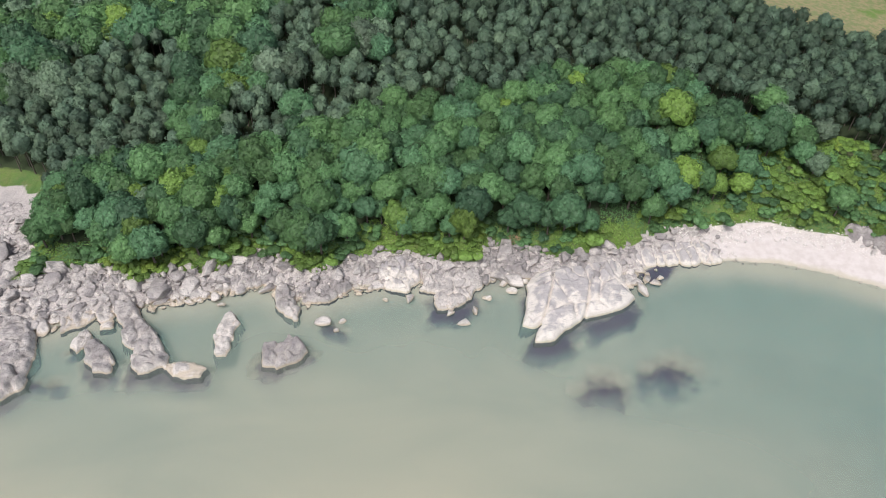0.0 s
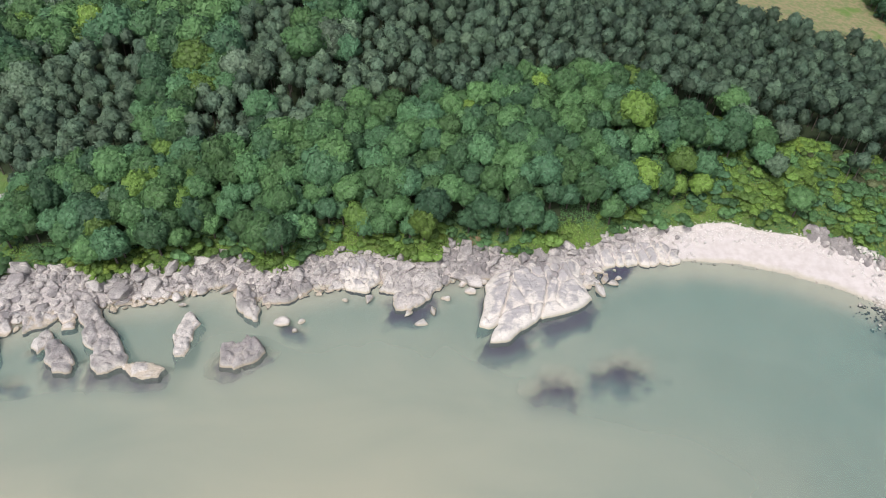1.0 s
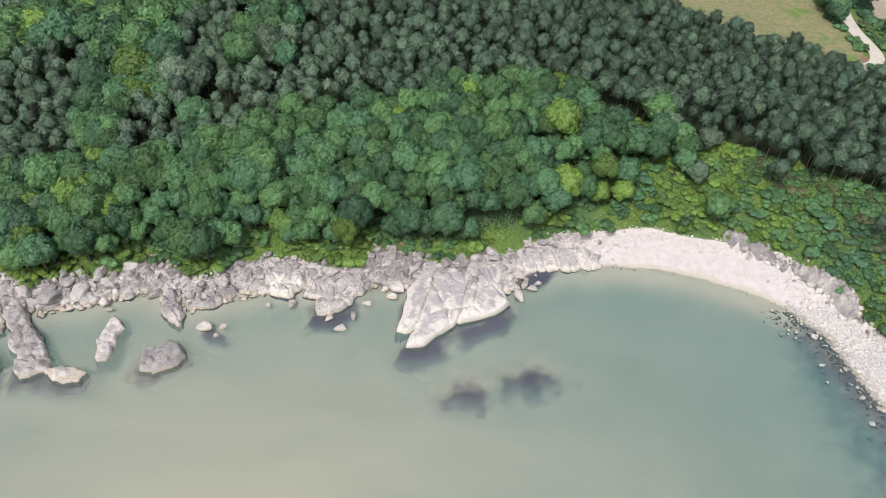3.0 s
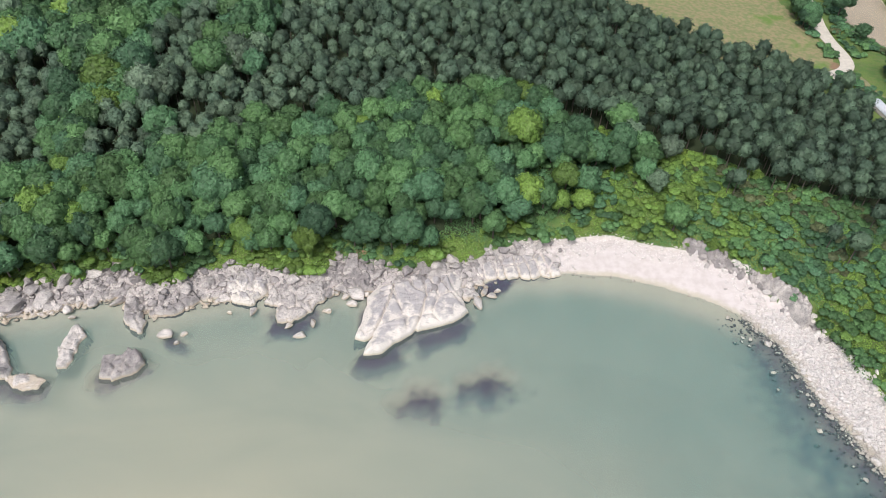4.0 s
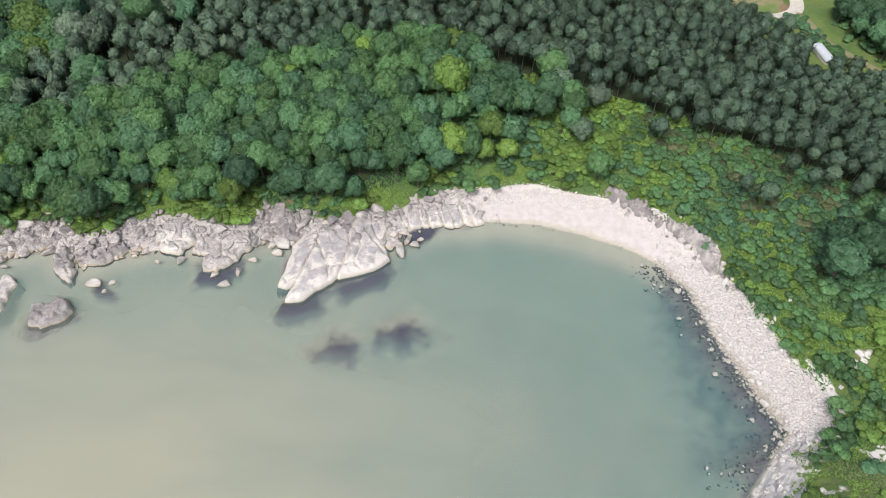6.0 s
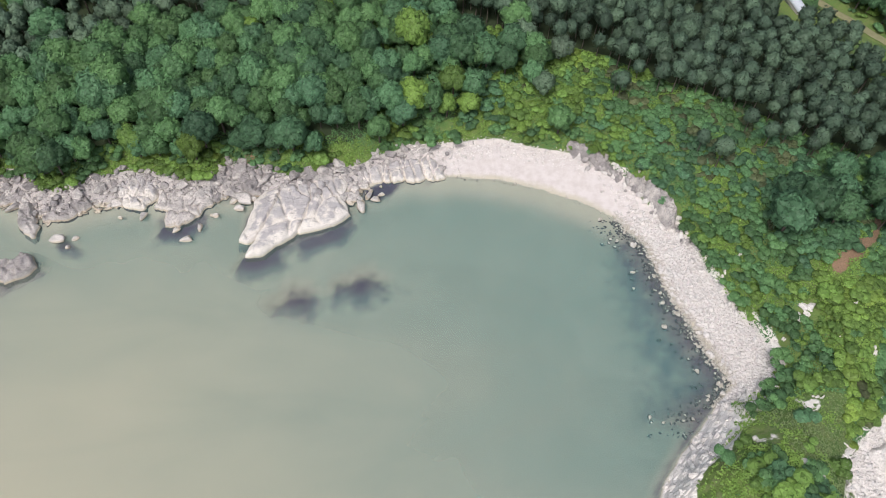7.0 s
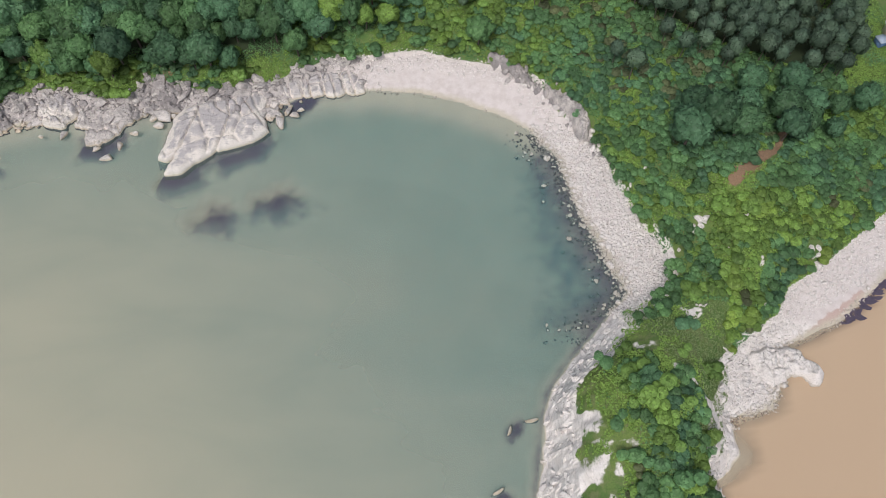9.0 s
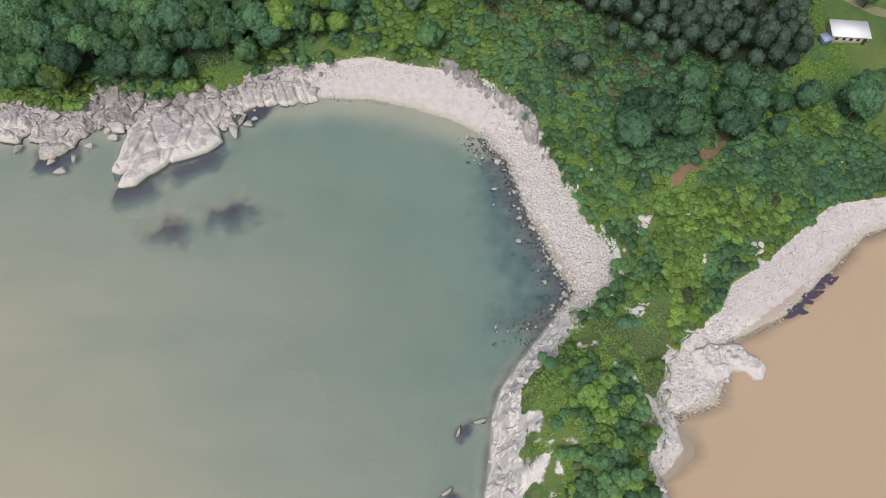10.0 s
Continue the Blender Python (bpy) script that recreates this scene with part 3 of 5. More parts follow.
def pine_tree(seed, radius, height, dense=14):
    """A bare trunk with a rounded head, its branches carrying dense upturned needle tufts."""
    rng = np.random.default_rng(seed)
    crown, wood = Pile(), Pile()
    half = height * 0.25
    mid = height - half
    wood.add(stem([(0, 0, -0.6), (0.1, 0.05, height * 0.5), (0.0, 0.1, height * 0.95)], (0.16, 0.12, 0.03), 5))
    n = 22
    up = 1 - 1.7 * (np.arange(n) + 0.5) / n
    a = np.arange(n) * 2.4 + rng.uniform(0, 6)
    out = np.sqrt(1 - up * up)
    way = np.stack([np.cos(a) * out, np.sin(a) * out, up], 1)
    core = np.array([0, 0, mid])
    tip = way * (radius, radius, half) * rng.uniform(0.76, 0.95, (n, 1)) + core
    size = rng.uniform(0.26, 0.38, n) * radius
    head = cap(BALL3, -0.65)
    skin = head[0] * (1 + rng.normal(0, 0.10, (len(head[0]), 1)) + 0.10 * np.sin(7 * head[0][:, [0]] + seed) * np.sin(6 * head[0][:, [1]] + 5 * head[0][:, [2]]))
    crown.add(sprays(rng, skin * (radius * 0.84, radius * 0.84, half * 0.88) + core, head[2], unit(head[0] + (0, 0, 0.08)), 0.04))
    for p in tip[n // 2::5]:
        wood.add(stem([(0, 0.05, p[2] - 0.5), tuple(p)], (0.045, 0.015), 3))
    leaf = 0.15 * radius
    for p, w, s in zip(tip, way, size):
        d = unit(rng.normal(0, 0.75, (dense, 3)) + w + (0, 0, 0.5))
        q = p + d * s * rng.uniform(0.6, 1.15, (dense, 1))
        crown.add(leaves(rng, q, d, leaf, leaf * 0.5, 0.5, dome=0.35 * d + w + (0, 0, 0.1)))
    return crown, wood


def bush(seed, radius, height):
    rng = np.random.default_rng(seed)
    green, wood = Pile(), Pile()
    for k in range(4):
        p = np.array([rng.normal(0, 0.36 * radius), rng.normal(0, 0.36 * radius), height * rng.uniform(0.35, 0.6)])
        s = radius * rng.uniform(0.42, 0.6)
        mound = cap(BALL2, -0.1)
        v = mound[0] * (1 + rng.normal(0, 0.09, (len(mound[0]), 1)))
        green.add(sprays(rng, v * (s * 0.95, s * 0.95, height * 0.40) + p, mound[2], unit(v + (0, 0, 0.6))))
        d = unit(rng.normal(0, 1, (28, 3)) + (0, 0, 0.7))
        q = p + d * (s, s, height * 0.42) * rng.uniform(0.9, 1.15, (28, 1))
        green.add(leaves(rng, q, d, 0.115 * radius, 0.08 * radius, dome=d + (0, 0, 0.5)))
        wood.add(stem([(0, 0, -0.3), tuple(p * (0.7, 0.7, 0.8))], (0.05, 0.02), 4))
    return green, wood


def boulder(seed, shape=BALL2):
    """A split block: a ball cut to flat faces by random planes."""
    rng = np.random.default_rng(seed)
    v = shape[0] * 1.25
    for k, n in enumerate(unit(rng.normal(0, 1, (15, 3)))):
        v -= n * np.clip(v @ n - rng.uniform(0.42, 0.8), 0, None)[:, None]
    v += 0.035 * np.sin(v[:, [1, 2, 0]] * 9 + seed)
    return v / np.abs(v).max(0), shape[1], shape[2]


# ---- the ground, one sheet to the horizon ----
def spread(stops, far, grow=1.12):
    """Grid lines: stops of (start, pitch, ..., end), then ever wider steps on both sides."""
    core = np.concatenate([np.arange(a, b - 1e-6, p) for (a, p), (b, _) in zip(stops, stops[1:])] + [[stops[-1][0]]])
    first, last = stops[0][1], stops[-2][1]
    before, after = (np.cumsum(p * grow ** np.arange(1, 80)) for p in (first, last))
    return np.concatenate([stops[0][0] - before[before < far][::-1], core, stops[-1][0] + after[after < far]])


gx = spread([(-100, 0.95), (99, 0.42), (142, 0.9), (200, 2.2), (226, 0)], 2300)
gy = spread([(15, 0.45), (62, 0.8), (134, 2.6), (282, 0)], 2300, 1.13)
X, Y = np.meshgrid(gx, gy)
Z = ground(X, Y)
ny, nx = X.shape
idx = np.arange(ny * nx).reshape(ny, nx)
quads = np.stack([idx[:-1, :-1], idx[:-1, 1:], idx[1:, 1:], idx[1:, :-1]], -1).reshape(-1, 4)
land = new("ground", raw_mesh("ground", np.stack([X, Y, Z], -1).reshape(-1, 3), [quads], [GROUND], smooth=True))
tagged(land, "green hill above a pale rocky shore and sea bed", "ground", kind="structure")
slope = np.hypot(np.gradient(Z, axis=1) / np.gradient(X, axis=1), np.gradient(Z, axis=0) / np.gradient(Y, axis=0))
SEA, GRN = off_edge(LAND, X, Y), off_edge(GREENLAND, X, Y)
POINT = np.exp(-(((X - 118) / 20) ** 2 + ((Y - 28) / 30) ** 2))
shore = step(-3, 0.3, SEA) * step(1.0, -0.3, GRN)


def near(x, y, r):
    return np.exp(-((X - x) ** 2 + (Y - y) ** 2) / (r * r))


bare = near(109, 32, 3.2) + near(114.5, 28, 2.0) + 1.2 * near(122.1, 47.8, 2.0) + near(110, 23, 4) + 1.8 * np.exp(-(off_line(RIDGE, X, Y) / 0.7) ** 2) + near(133.2, 27.4, 1.6) + near(134, 55, 1.3) + 0.8 * near(131.9, 56.1, 0.9)
bare += near(133, 54.5, 1.2) + 0.6 * near(124, 93, 1.2) + near(153.5, 62, 1.2) + near(145, 52, 2)
CLIFF = np.clip(POINT * 1.6, 0, 1) * step(10.0, 8.2, Z + 3.0 * fbm(X, Y, 6, 37) + 0.10 * (Y - 40) + 0.12 * np.clip(X - 118, -20, 20) * (X > 118))
flat = (((SEA > -1) & (GRN < 1) & (X < 72)) | (CLIFF > 0.45) & (SEA > 0))[:-1, :-1]
land.data.polygons.foreach_set("use_smooth", ~flat.ravel())
bare = np.clip(bare, 0, 1) * (0.75 + 1.6 * fbm(X, Y, 2.6, 91))
masks = {
    "shelf": np.clip(shore * step(65, 58, X + 1.2 * (122 - Y) + 8 * fbm(X, Y, 5, 77)), 0, 1),
    "sand": step(-6, 0.2, SEA) * step(0.8, -0.6, GRN) * step(56, 63, X + 1.2 * (122 - Y) + 8 * fbm(X, Y, 5, 77)) * step(50, 62, Y),
    "chalk": np.clip(shore * step(108, 114, X) * step(108, 102, Y) + CLIFF + bare
                     + step(0.9, 1.3, slope) * step(3.0, 0.6, GRN) * step(95, 104, X), 0, 1),
    "dry": np.clip(1.6 * POINT, 0, 1) * 0.42 + near(133, 50, 6) * 0.25,
    "earth": np.exp(-(off_line(GULLY, X, Y) / np.where(X < 153, 2.0, 1.0)) ** 2) * step(172, 160, X) + near(18, 121.5, 2.0) * 0.7 + near(127, 99, 1.5) * 0.6 + near(172, 216.5, 3.5) + 0.9 * np.exp(-(off_line([(161, 54.5), (164.5, 57.2), (168.5, 59.8), (172.4, 62)], X, Y) / 1.1) ** 2),
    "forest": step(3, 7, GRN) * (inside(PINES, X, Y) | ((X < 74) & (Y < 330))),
    # weed, and shade painted on the bed south of the rocks
    "weed": np.clip(1.5 * step(-24, -2.5, SEA) * step(96, 111, X) * step(50, 60, Y) * step(106, 97, Y) + 0.75 * step(-3.5, -1, SEA) * step(66, 60, X) * step(-20, 10, X)
                    + 1.1 * step(-2.6, -0.2, SEA) * step(58, 52, Y) * step(98, 100, X) * step(121, 117, X) + 2 * near(178.5, 63.8, 2.6) + 2 * near(173.8, 60.2, 2.2) + 1.6 * near(169.5, 57.2, 1.3), 0, 1.3) * 0.5 * step(0.3, -0.5, SEA) + (shoal(X, Y) + 0.7 * foot_shade(X, Y)) * step(0.5, -0.5, SEA),
    "rust": 0.8 * np.exp(-(off_line([(160.8, 53.9), (165, 56.7), (169.2, 59.4), (173.6, 62.4)], X, Y) / 1.2) ** 2),
    "field": inside(FIELD, X, Y).astype(float) + 0.3 * step(183, 190, X) * step(112, 120, Y),
}
for name, value in masks.items():
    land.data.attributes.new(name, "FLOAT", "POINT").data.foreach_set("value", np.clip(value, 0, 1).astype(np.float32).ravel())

# the water, with the silt that drifts in it
SANDY = [(-2500, 84), (-100, 82), (-55, 77), (-20, 84), (8, 80), (40, 66), (60, 44), (78, 24), (88, 2), (92, -60), (92, -2500), (-2500, -2500)]
wx, wy = spread([(-100, 1.7), (130, 4.0), (240, 0)], 2300, 1.25), spread([(15, 1.6), (125, 6.0), (280, 0)], 2300, 1.25)
WX, WY = np.meshgrid(wx, wy)
wi = np.arange(WX.size).reshape(WX.shape)
quads = np.stack([wi[:-1, :-1], wi[:-1, 1:], wi[1:, 1:], wi[1:, :-1]], -1).reshape(-1, 4)
sea = new("water", raw_mesh("water", np.stack([WX, WY, 0 * WX], -1).reshape(-1, 3), [quads], [WATER]))
tagged(sea, "calm silty green and brown sea water", "water", kind="structure")
silt = np.clip(0.5 + (off_edge(SANDY, WX, WY) - 2 + 20 * fbm(WX * 0.5, WY, 40, 51)) / 120, 0, 1)
brown = np.clip(step(123, 133, WX + 4 * fbm(WX, WY, 12, 52)) + step(150, 160, WY), 0, 1)
shelf = off_edge(LAND, WX, WY) + 1.5 * fbm(WX, WY, 9, 53)
depth = np.where((WX > 126) | (WY < 54), step(0.5, -3.5, shelf), step(0.5, -11, shelf)) * (1 - 0.92 * np.maximum(shoal(WX, WY), 0.8 * foot_shade(WX, WY)))
for name, value in (("silt", silt), ("brown", brown), ("depth", depth)):
    sea.data.attributes.new(name, "FLOAT", "POINT").data.foreach_set("value", value.astype(np.float32).ravel())


# ---- roads ----
def ribbon(name, line, width, mat, label):
    pts = []
    for (x0, y0), (x1, y1) in zip(line, line[1:]):
        n = max(2, int(math.hypot(x1 - x0, y1 - y0) / 1.0))
        pts += [(x0 + (x1 - x0) * k / n, y0 + (y1 - y0) * k / n) for k in range(n)]
    p = np.array(pts)
    for _ in range(12):
        p[1:-1] = (p[:-2] + p[1:-1] * 2 + p[2:]) / 4
    d = unit(np.gradient(p, axis=0))
    side = np.stack([-d[:, 1], d[:, 0]], 1)
    rows = []
    for f in (-0.5, -0.25, 0, 0.25, 0.5):
        w = width * (1 + 0.3 * vnoise(p[:, 0], p[:, 1], 6, 3))[:, None]
        q = p + side * w * f
        rows.append(np.column_stack([q, np.maximum(ground(q[:, 0], q[:, 1]), 0.2) + (0.32 if abs(f) < 0.4 else 0.18)]))
    v = np.stack(rows, 1)
    k = len(p)
    i = np.arange(k * 5).reshape(k, 5)
    f = np.stack([i[:-1, :-1], i[1:, :-1], i[1:, 1:], i[:-1, 1:]], -1).reshape(-1, 4)
    return tagged(new(name, raw_mesh(name, v.reshape(-1, 3), [f], [mat], smooth=True)), label, "road", kind="structure")


GRAVEL = plain("pale_gravel", (0.62, 0.57, 0.50), 0.95, 0.1, 0.3, 0.8)
DUST = plain("dusty_track", (0.27, 0.26, 0.15), 0.95, 0.1, 0.4, 0.6)
ribbon("road", ROAD, 5.2, GRAVEL, "pale gravel road beside the field")
ribbon("track", TRACK, 3.0, DUST, "dusty track along the edge of the pines")


# ---- rocks ----
def rock_mass(name, outline, top, label, lean=(0, 0), cracks=(), mat=ROCK, seed=0, pitch=0.32, steep=3.0, category="rock", block=3.2, rough=1.0, ragged_edge=0.8, flat=False):
    """A ledge or sea rock: rises from the sea bed, steep at its rough outline, broken into blocks by joints."""
    xs, ys = zip(*outline)
    x, y = np.meshgrid(np.arange(min(xs) - 4, max(xs) + 4, pitch), np.arange(min(ys) - 4, max(ys) + 4, pitch))
    bend = 0.3 if flat else 0.9
    wx, wy = x + bend * fbm(x, y, 2.5, seed), y + bend * fbm(x, y, 2.5, seed + 1)
    val, joint = blocks(wx, wy * 0.75, block, seed + 7)
    val2, joint2 = blocks(wx, wy, block * 0.42, seed + 27)
    edge = off_edge(list(outline), x, y) + ragged_edge * (fbm(x, y, 3.0, seed + 50) + 0.6 * (val2 - 0.5) + 0.3)
    cx, cy = sum(xs) / len(xs), sum(ys) / len(ys)
    head = top + lean[0] * (x - cx) + lean[1] * (y - cy) + 1.0 * rough * (val - 0.5) + 0.45 * rough * (val2 - 0.5) + (0.10 if flat else 0.35) * fbm(x, y, 1.6, seed + 3)
    head = head + (val - 0.5) * 0.25 * (x - cx) * 0.3 + (val2 - 0.5) * 0.3 * np.sin(y * 1.3 + seed)
    head = head - 0.9 * step(0.15, 0.0, joint) - 0.4 * rough * step(0.18, 0.0, joint2)
    for line in cracks:
        head = head - 1.3 * step(0.34, 0.12, off_line(line, wx, wy) + 0.2 * fbm(x, y, 1.2, seed + 9))
        edge = edge - 0.5 * step(0.45, 0.0, off_line(line, x, y)) * step(3.0, 0.5, edge)
    z = np.minimum(np.maximum(head, 0.3), edge * steep)
    z = np.minimum(z, 0.95 + 0.6 * edge + 0.3 * fbm(x, y, 1.3, seed + 5)) if flat else z
    z = np.where(edge < 0, edge * 5.0, z)
    keep = edge > -0.7
    i = np.arange(x.size).reshape(x.shape)
    ok = keep[:-1, :-1] & keep[:-1, 1:] & keep[1:, 1:] & keep[1:, :-1]
    f = np.stack([i[:-1, :-1], i[:-1, 1:], i[1:, 1:], i[1:, :-1]], -1)[ok]
    used = np.unique(f)
    remap = np.zeros(x.size, int)
    remap[used] = np.arange(len(used))
    v = np.stack([x, y, z], -1).reshape(-1, 3)[used] - (cx, cy, 0)
    ob = new(name, raw_mesh(name, v, [remap[f]], [mat]))
    ob.location = (cx, cy, 0)
    return tagged(ob, label, category)


rock_mass("rock_ledge", [(-104, 92), (-96, 98), (-89, 97.5), (-86.5, 99), (-82.5, 97), (-80, 91.5), (-78.5, 87.5), (-78.5, 84.5), (-77.5, 81.5), (-81, 78.5), (-96, 78)], 2.2,
          "broad pitted grey rock ledge reaching into the sea", (-0.02, 0.03), seed=1)
rock_mass("rock_ledge", [(-100, 103), (-92, 104), (-89, 107), (-82, 108), (-75, 105.5), (-78, 101.5), (-82.5, 98.5), (-90, 98.5)], 1.7, "cracked pale grey rock ledge below the grass", (0, 0.08), seed=2)
rock_mass("sea_rock", [(-78, 99), (-76, 101.5), (-73, 103.5), (-71, 99.5), (-73, 97), (-76, 95.5)], 1.0, "low grey slab lying in shallow water", seed=3)
rock_mass("sea_rock", [(-72.5, 91.5), (-71, 96), (-69, 94.5), (-70, 91.5), (-71, 90)], 1.0, "small grey slab lying in shallow water", seed=4)
rock_mass("sea_rock", [(-70.5, 100), (-70, 103.5), (-67.5, 100), (-66.5, 97), (-68.5, 96)], 1.3, "split grey rock standing in shallow water", seed=5)
rock_mass("sea_rock", [(-70, 91.5), (-68, 93.5), (-65, 91), (-63, 88), (-63, 85.5), (-66, 85.5), (-68.5, 88)], 1.6, "rounded rock with an ochre stained foot in the water", seed=6)
rock_mass("rock_ridge", [(-70, 105), (-69, 107.5), (-65, 106.5), (-60.5, 98), (-58.5, 96.5), (-54.5, 92), (-52.5, 89), (-52.5, 87), (-55.5, 85.5), (-58, 85.5), (-59.5, 89),
                         (-59.5, 91), (-62, 92.5), (-63.5, 95), (-63, 96.5), (-65.5, 98)], 2.0, "long grey rock ridge running out into the sea", (0, 0.01), seed=7)
rock_mass("sea_rock", [(-53, 87.5), (-47.5, 88), (-45, 86.5), (-45.5, 84.5), (-50.5, 84.5)], 0.5, "low ochre stained rock awash at the ridge's end", seed=8)
rock_mass("sea_rock", [(-45, 95), (-44.5, 98.5), (-42.5, 100.5), (-40.5, 98.5), (-41.5, 96.5), (-41, 92), (-41.5, 90), (-43, 90)], 1.5, "narrow upright grey rock standing in the water", (0, 0.1), seed=9)
rock_mass("sea_rock", [(-34, 89.5), (-34, 92), (-30.5, 93), (-30, 95), (-27.5, 94), (-25.5, 91), (-27.5, 88.5), (-31, 87), (-33.5, 87.5)], 1.7, "cream and ochre rock alone in the water", (0.05, 0.15), seed=10)
rock_mass("rock_slab", [(-34.5, 108), (-32, 109.5), (-29, 102.5), (-29, 100), (-31.5, 100.5), (-33.5, 103)], 1.9, "leaning grey slab at the shore", (0, 0.12), seed=11)
rock_mass("rock_ledge", [(0, 107.5), (3.5, 110.5), (10, 115), (11, 111.5), (7.5, 106), (3.5, 103), (0.5, 102.5)], 1.4, "broken pale ledge among boulders", (0, 0.05), seed=12)
rock_mass("headland_rock", [(20.3, 110), (23, 114), (27, 116.3), (32, 117), (37, 118.5), (41.5, 120.5), (42.4, 116.5), (41.6, 112), (42.8, 109), (43.4, 106.6), (40, 103.4), (35, 101.8), (31.4, 100.4), (27, 97),
                            (24, 94.2), (20.8, 94.2), (21.3, 96.6), (22.2, 98.6), (20.5, 97.9), (18.5, 98.5), (19.5, 103)], 2.35, "broad pale slab headland split by long straight cracks", mat=SLAB, lean=(-0.015, 0.045), seed=14,
          cracks=[[(21.8, 97.6), (24, 103), (25.6, 108.5), (27, 117)], [(31.2, 99.5), (33.2, 106), (33.9, 110), (32.3, 117)], [(44.2, 106), (42.8, 109.6), (40.2, 113), (37, 119.5)], [(33.9, 110), (38, 115)], [(29.5, 117), (30.5, 112.5), (33.5, 110.5)],
                  [(35.5, 120), (37, 114.5), (41.5, 109)], [(22, 108.5), (27, 110.5)], [(39, 119), (41, 115)]], block=8.0, rough=0.4, steep=5.0, ragged_edge=0.35, pitch=0.25, flat=True)
rock_mass("fin_ledge", [(45.8, 117.6), (48.5, 116.6), (51, 117.4), (53.5, 116.9), (56.2, 117.9), (58.6, 117.0), (61, 118.3), (63.6, 117.6), (65.8, 118.6), (65.2, 122), (62.5, 125.5), (55, 124.8), (48.5, 123), (44.6, 121)], 1.9,
          "row of slanting pale rock fins at the start of the beach", mat=SLAB, lean=(0.0, 0.16), seed=20,
          cracks=[[(x, 115.5), (x - 1.0, 119.5), (x - 3.2, 126)] for x in (48.0, 51.2, 53.3, 56.6, 59.2, 62.0, 64.2)], block=5.0, rough=0.5, steep=4.5, ragged_edge=0.4, pitch=0.25, flat=True)
rock_mass("rock_ledge", [(-112, 112), (-98, 112.5), (-94, 114), (-92.5, 118.5), (-94, 126), (-100, 135), (-112, 137)], 1.9, "bare grey ledge of the next cove", (0.03, 0.03), seed=44, rough=0.6)
rock_mass("chalk_rock", [(149.5, 47.5), (151.5, 50.5), (154.5, 51), (157, 50), (158.2, 48), (160, 47.2), (160.8, 45), (159.6, 42.8), (157.6, 42.6), (156.2, 44.4), (154, 44.6), (151.5, 45.5)], 2.2, "rounded white limestone lobe at the water", mat=CHALK, seed=40, rough=0.9, block=2.4, ragged_edge=0.7, steep=1.3)

rock_mass("rock_ledge", [(-92, 106.5), (-88, 111), (-78, 113), (-71, 113), (-67, 110), (-66, 106), (-70, 105), (-76, 106.5), (-79, 103.5), (-86, 104)], 2.6, "broken pale grey ledge below the shrubs", (0, 0.1), seed=51, pitch=0.28, block=2.6)
rock_mass("rock_ledge", [(-13, 113), (-10.5, 117), (-4, 117.5), (-3, 112), (-6.5, 108), (-10, 108.5)], 2.0, "bright cream ledge breaking into blocks", (0, 0.16), mat=SLAB, seed=52, pitch=0.25, block=2.2)
rock_mass("rock_ledge", [(-3, 108.5), (-2, 112), (2, 114.6), (9.5, 114.3), (10, 110), (5, 108), (1, 107)], 2.1, "jointed grey ledge above the boulders", (0, 0.1), seed=53, pitch=0.25, block=3.0)
rock_mass("rock_ledge", [(11, 115), (13.5, 120), (22, 119.5), (21.5, 112.5), (16.5, 112.5)], 2.2, "dark cracked ledge beside the slab headland", (0, 0.14), seed=54, pitch=0.25, block=2.0, rough=1.4)
rock_mass("rock_ledge", [(-50, 110.5), (-44, 110.8), (-41, 116), (-35, 112.8), (-35, 110.5), (-44, 107.5)], 1.9, "pale ledge below a grassy notch", (0, 0.14), seed=55, pitch=0.25, block=2.4)
rock_mass("rock_ledge", [(-28, 104.5), (-26, 109), (-20, 111.5), (-18.5, 109), (-23, 104.8)], 1.7, "low grey ledge among boulders", (0, 0.1), seed=56, pitch=0.25, block=2.2)
rock_mass("chalk_shelf", [(144.6, 49.2), (150.3, 51.6), (153.9, 48.6), (154.6, 44.7), (149.4, 41.8), (146.2, 45.1)], 2.6, "layered white limestone shelf on the eastern beach", (-0.1, 0.06), mat=CHALK, seed=57, pitch=0.25, block=2.6, steep=1.4)
rock_mass("bluff", [(110.5, 116.5), (113.5, 115.6), (116.5, 111.5), (119.6, 108.6), (120.6, 104.5), (119.4, 101), (117.4, 101.3), (116.4, 104.2), (114.6, 108.2), (111.8, 111.6), (109.4, 114.6)], 6.2, "weathered grey-brown bluff behind the beach", (0.25, 0.1), seed=58, pitch=0.25, block=1.9, rough=1.2, steep=4.5, category="cliff")
rock_mass("bluff", [(95.5, 128), (99, 127.6), (104, 124.6), (109, 119.6), (110.4, 116.6), (108.6, 116), (104.4, 120.6), (99.6, 123.8), (95.6, 125.4)], 4.6, "low crumbling bluff at the top of the beach", (0.0, 0.3), seed=59, pitch=0.25, block=1.5, rough=1.0, steep=3.6, category="cliff")

BOULDERS = [raw_mesh("boulder", v, [q, t], [ROCK]) for v, q, t in (boulder(k, BALL3) for k in range(10))]
WHITES = [raw_mesh("white_boulder", v, [q, t], [CHALK]) for v, q, t in (boulder(k + 60, BALL3) for k in range(6))]
rng = np.random.default_rng(5)


def put_rock(name, me, x, y, z, size, turn, tilt, label, group=""):
    ob = new(name, me)
    ob.matrix_world = pose(x, y, z, tilt[0], tilt[1], turn) @ Matrix.Diagonal((*size, 1))
    return tagged(ob, label, "rock", group)


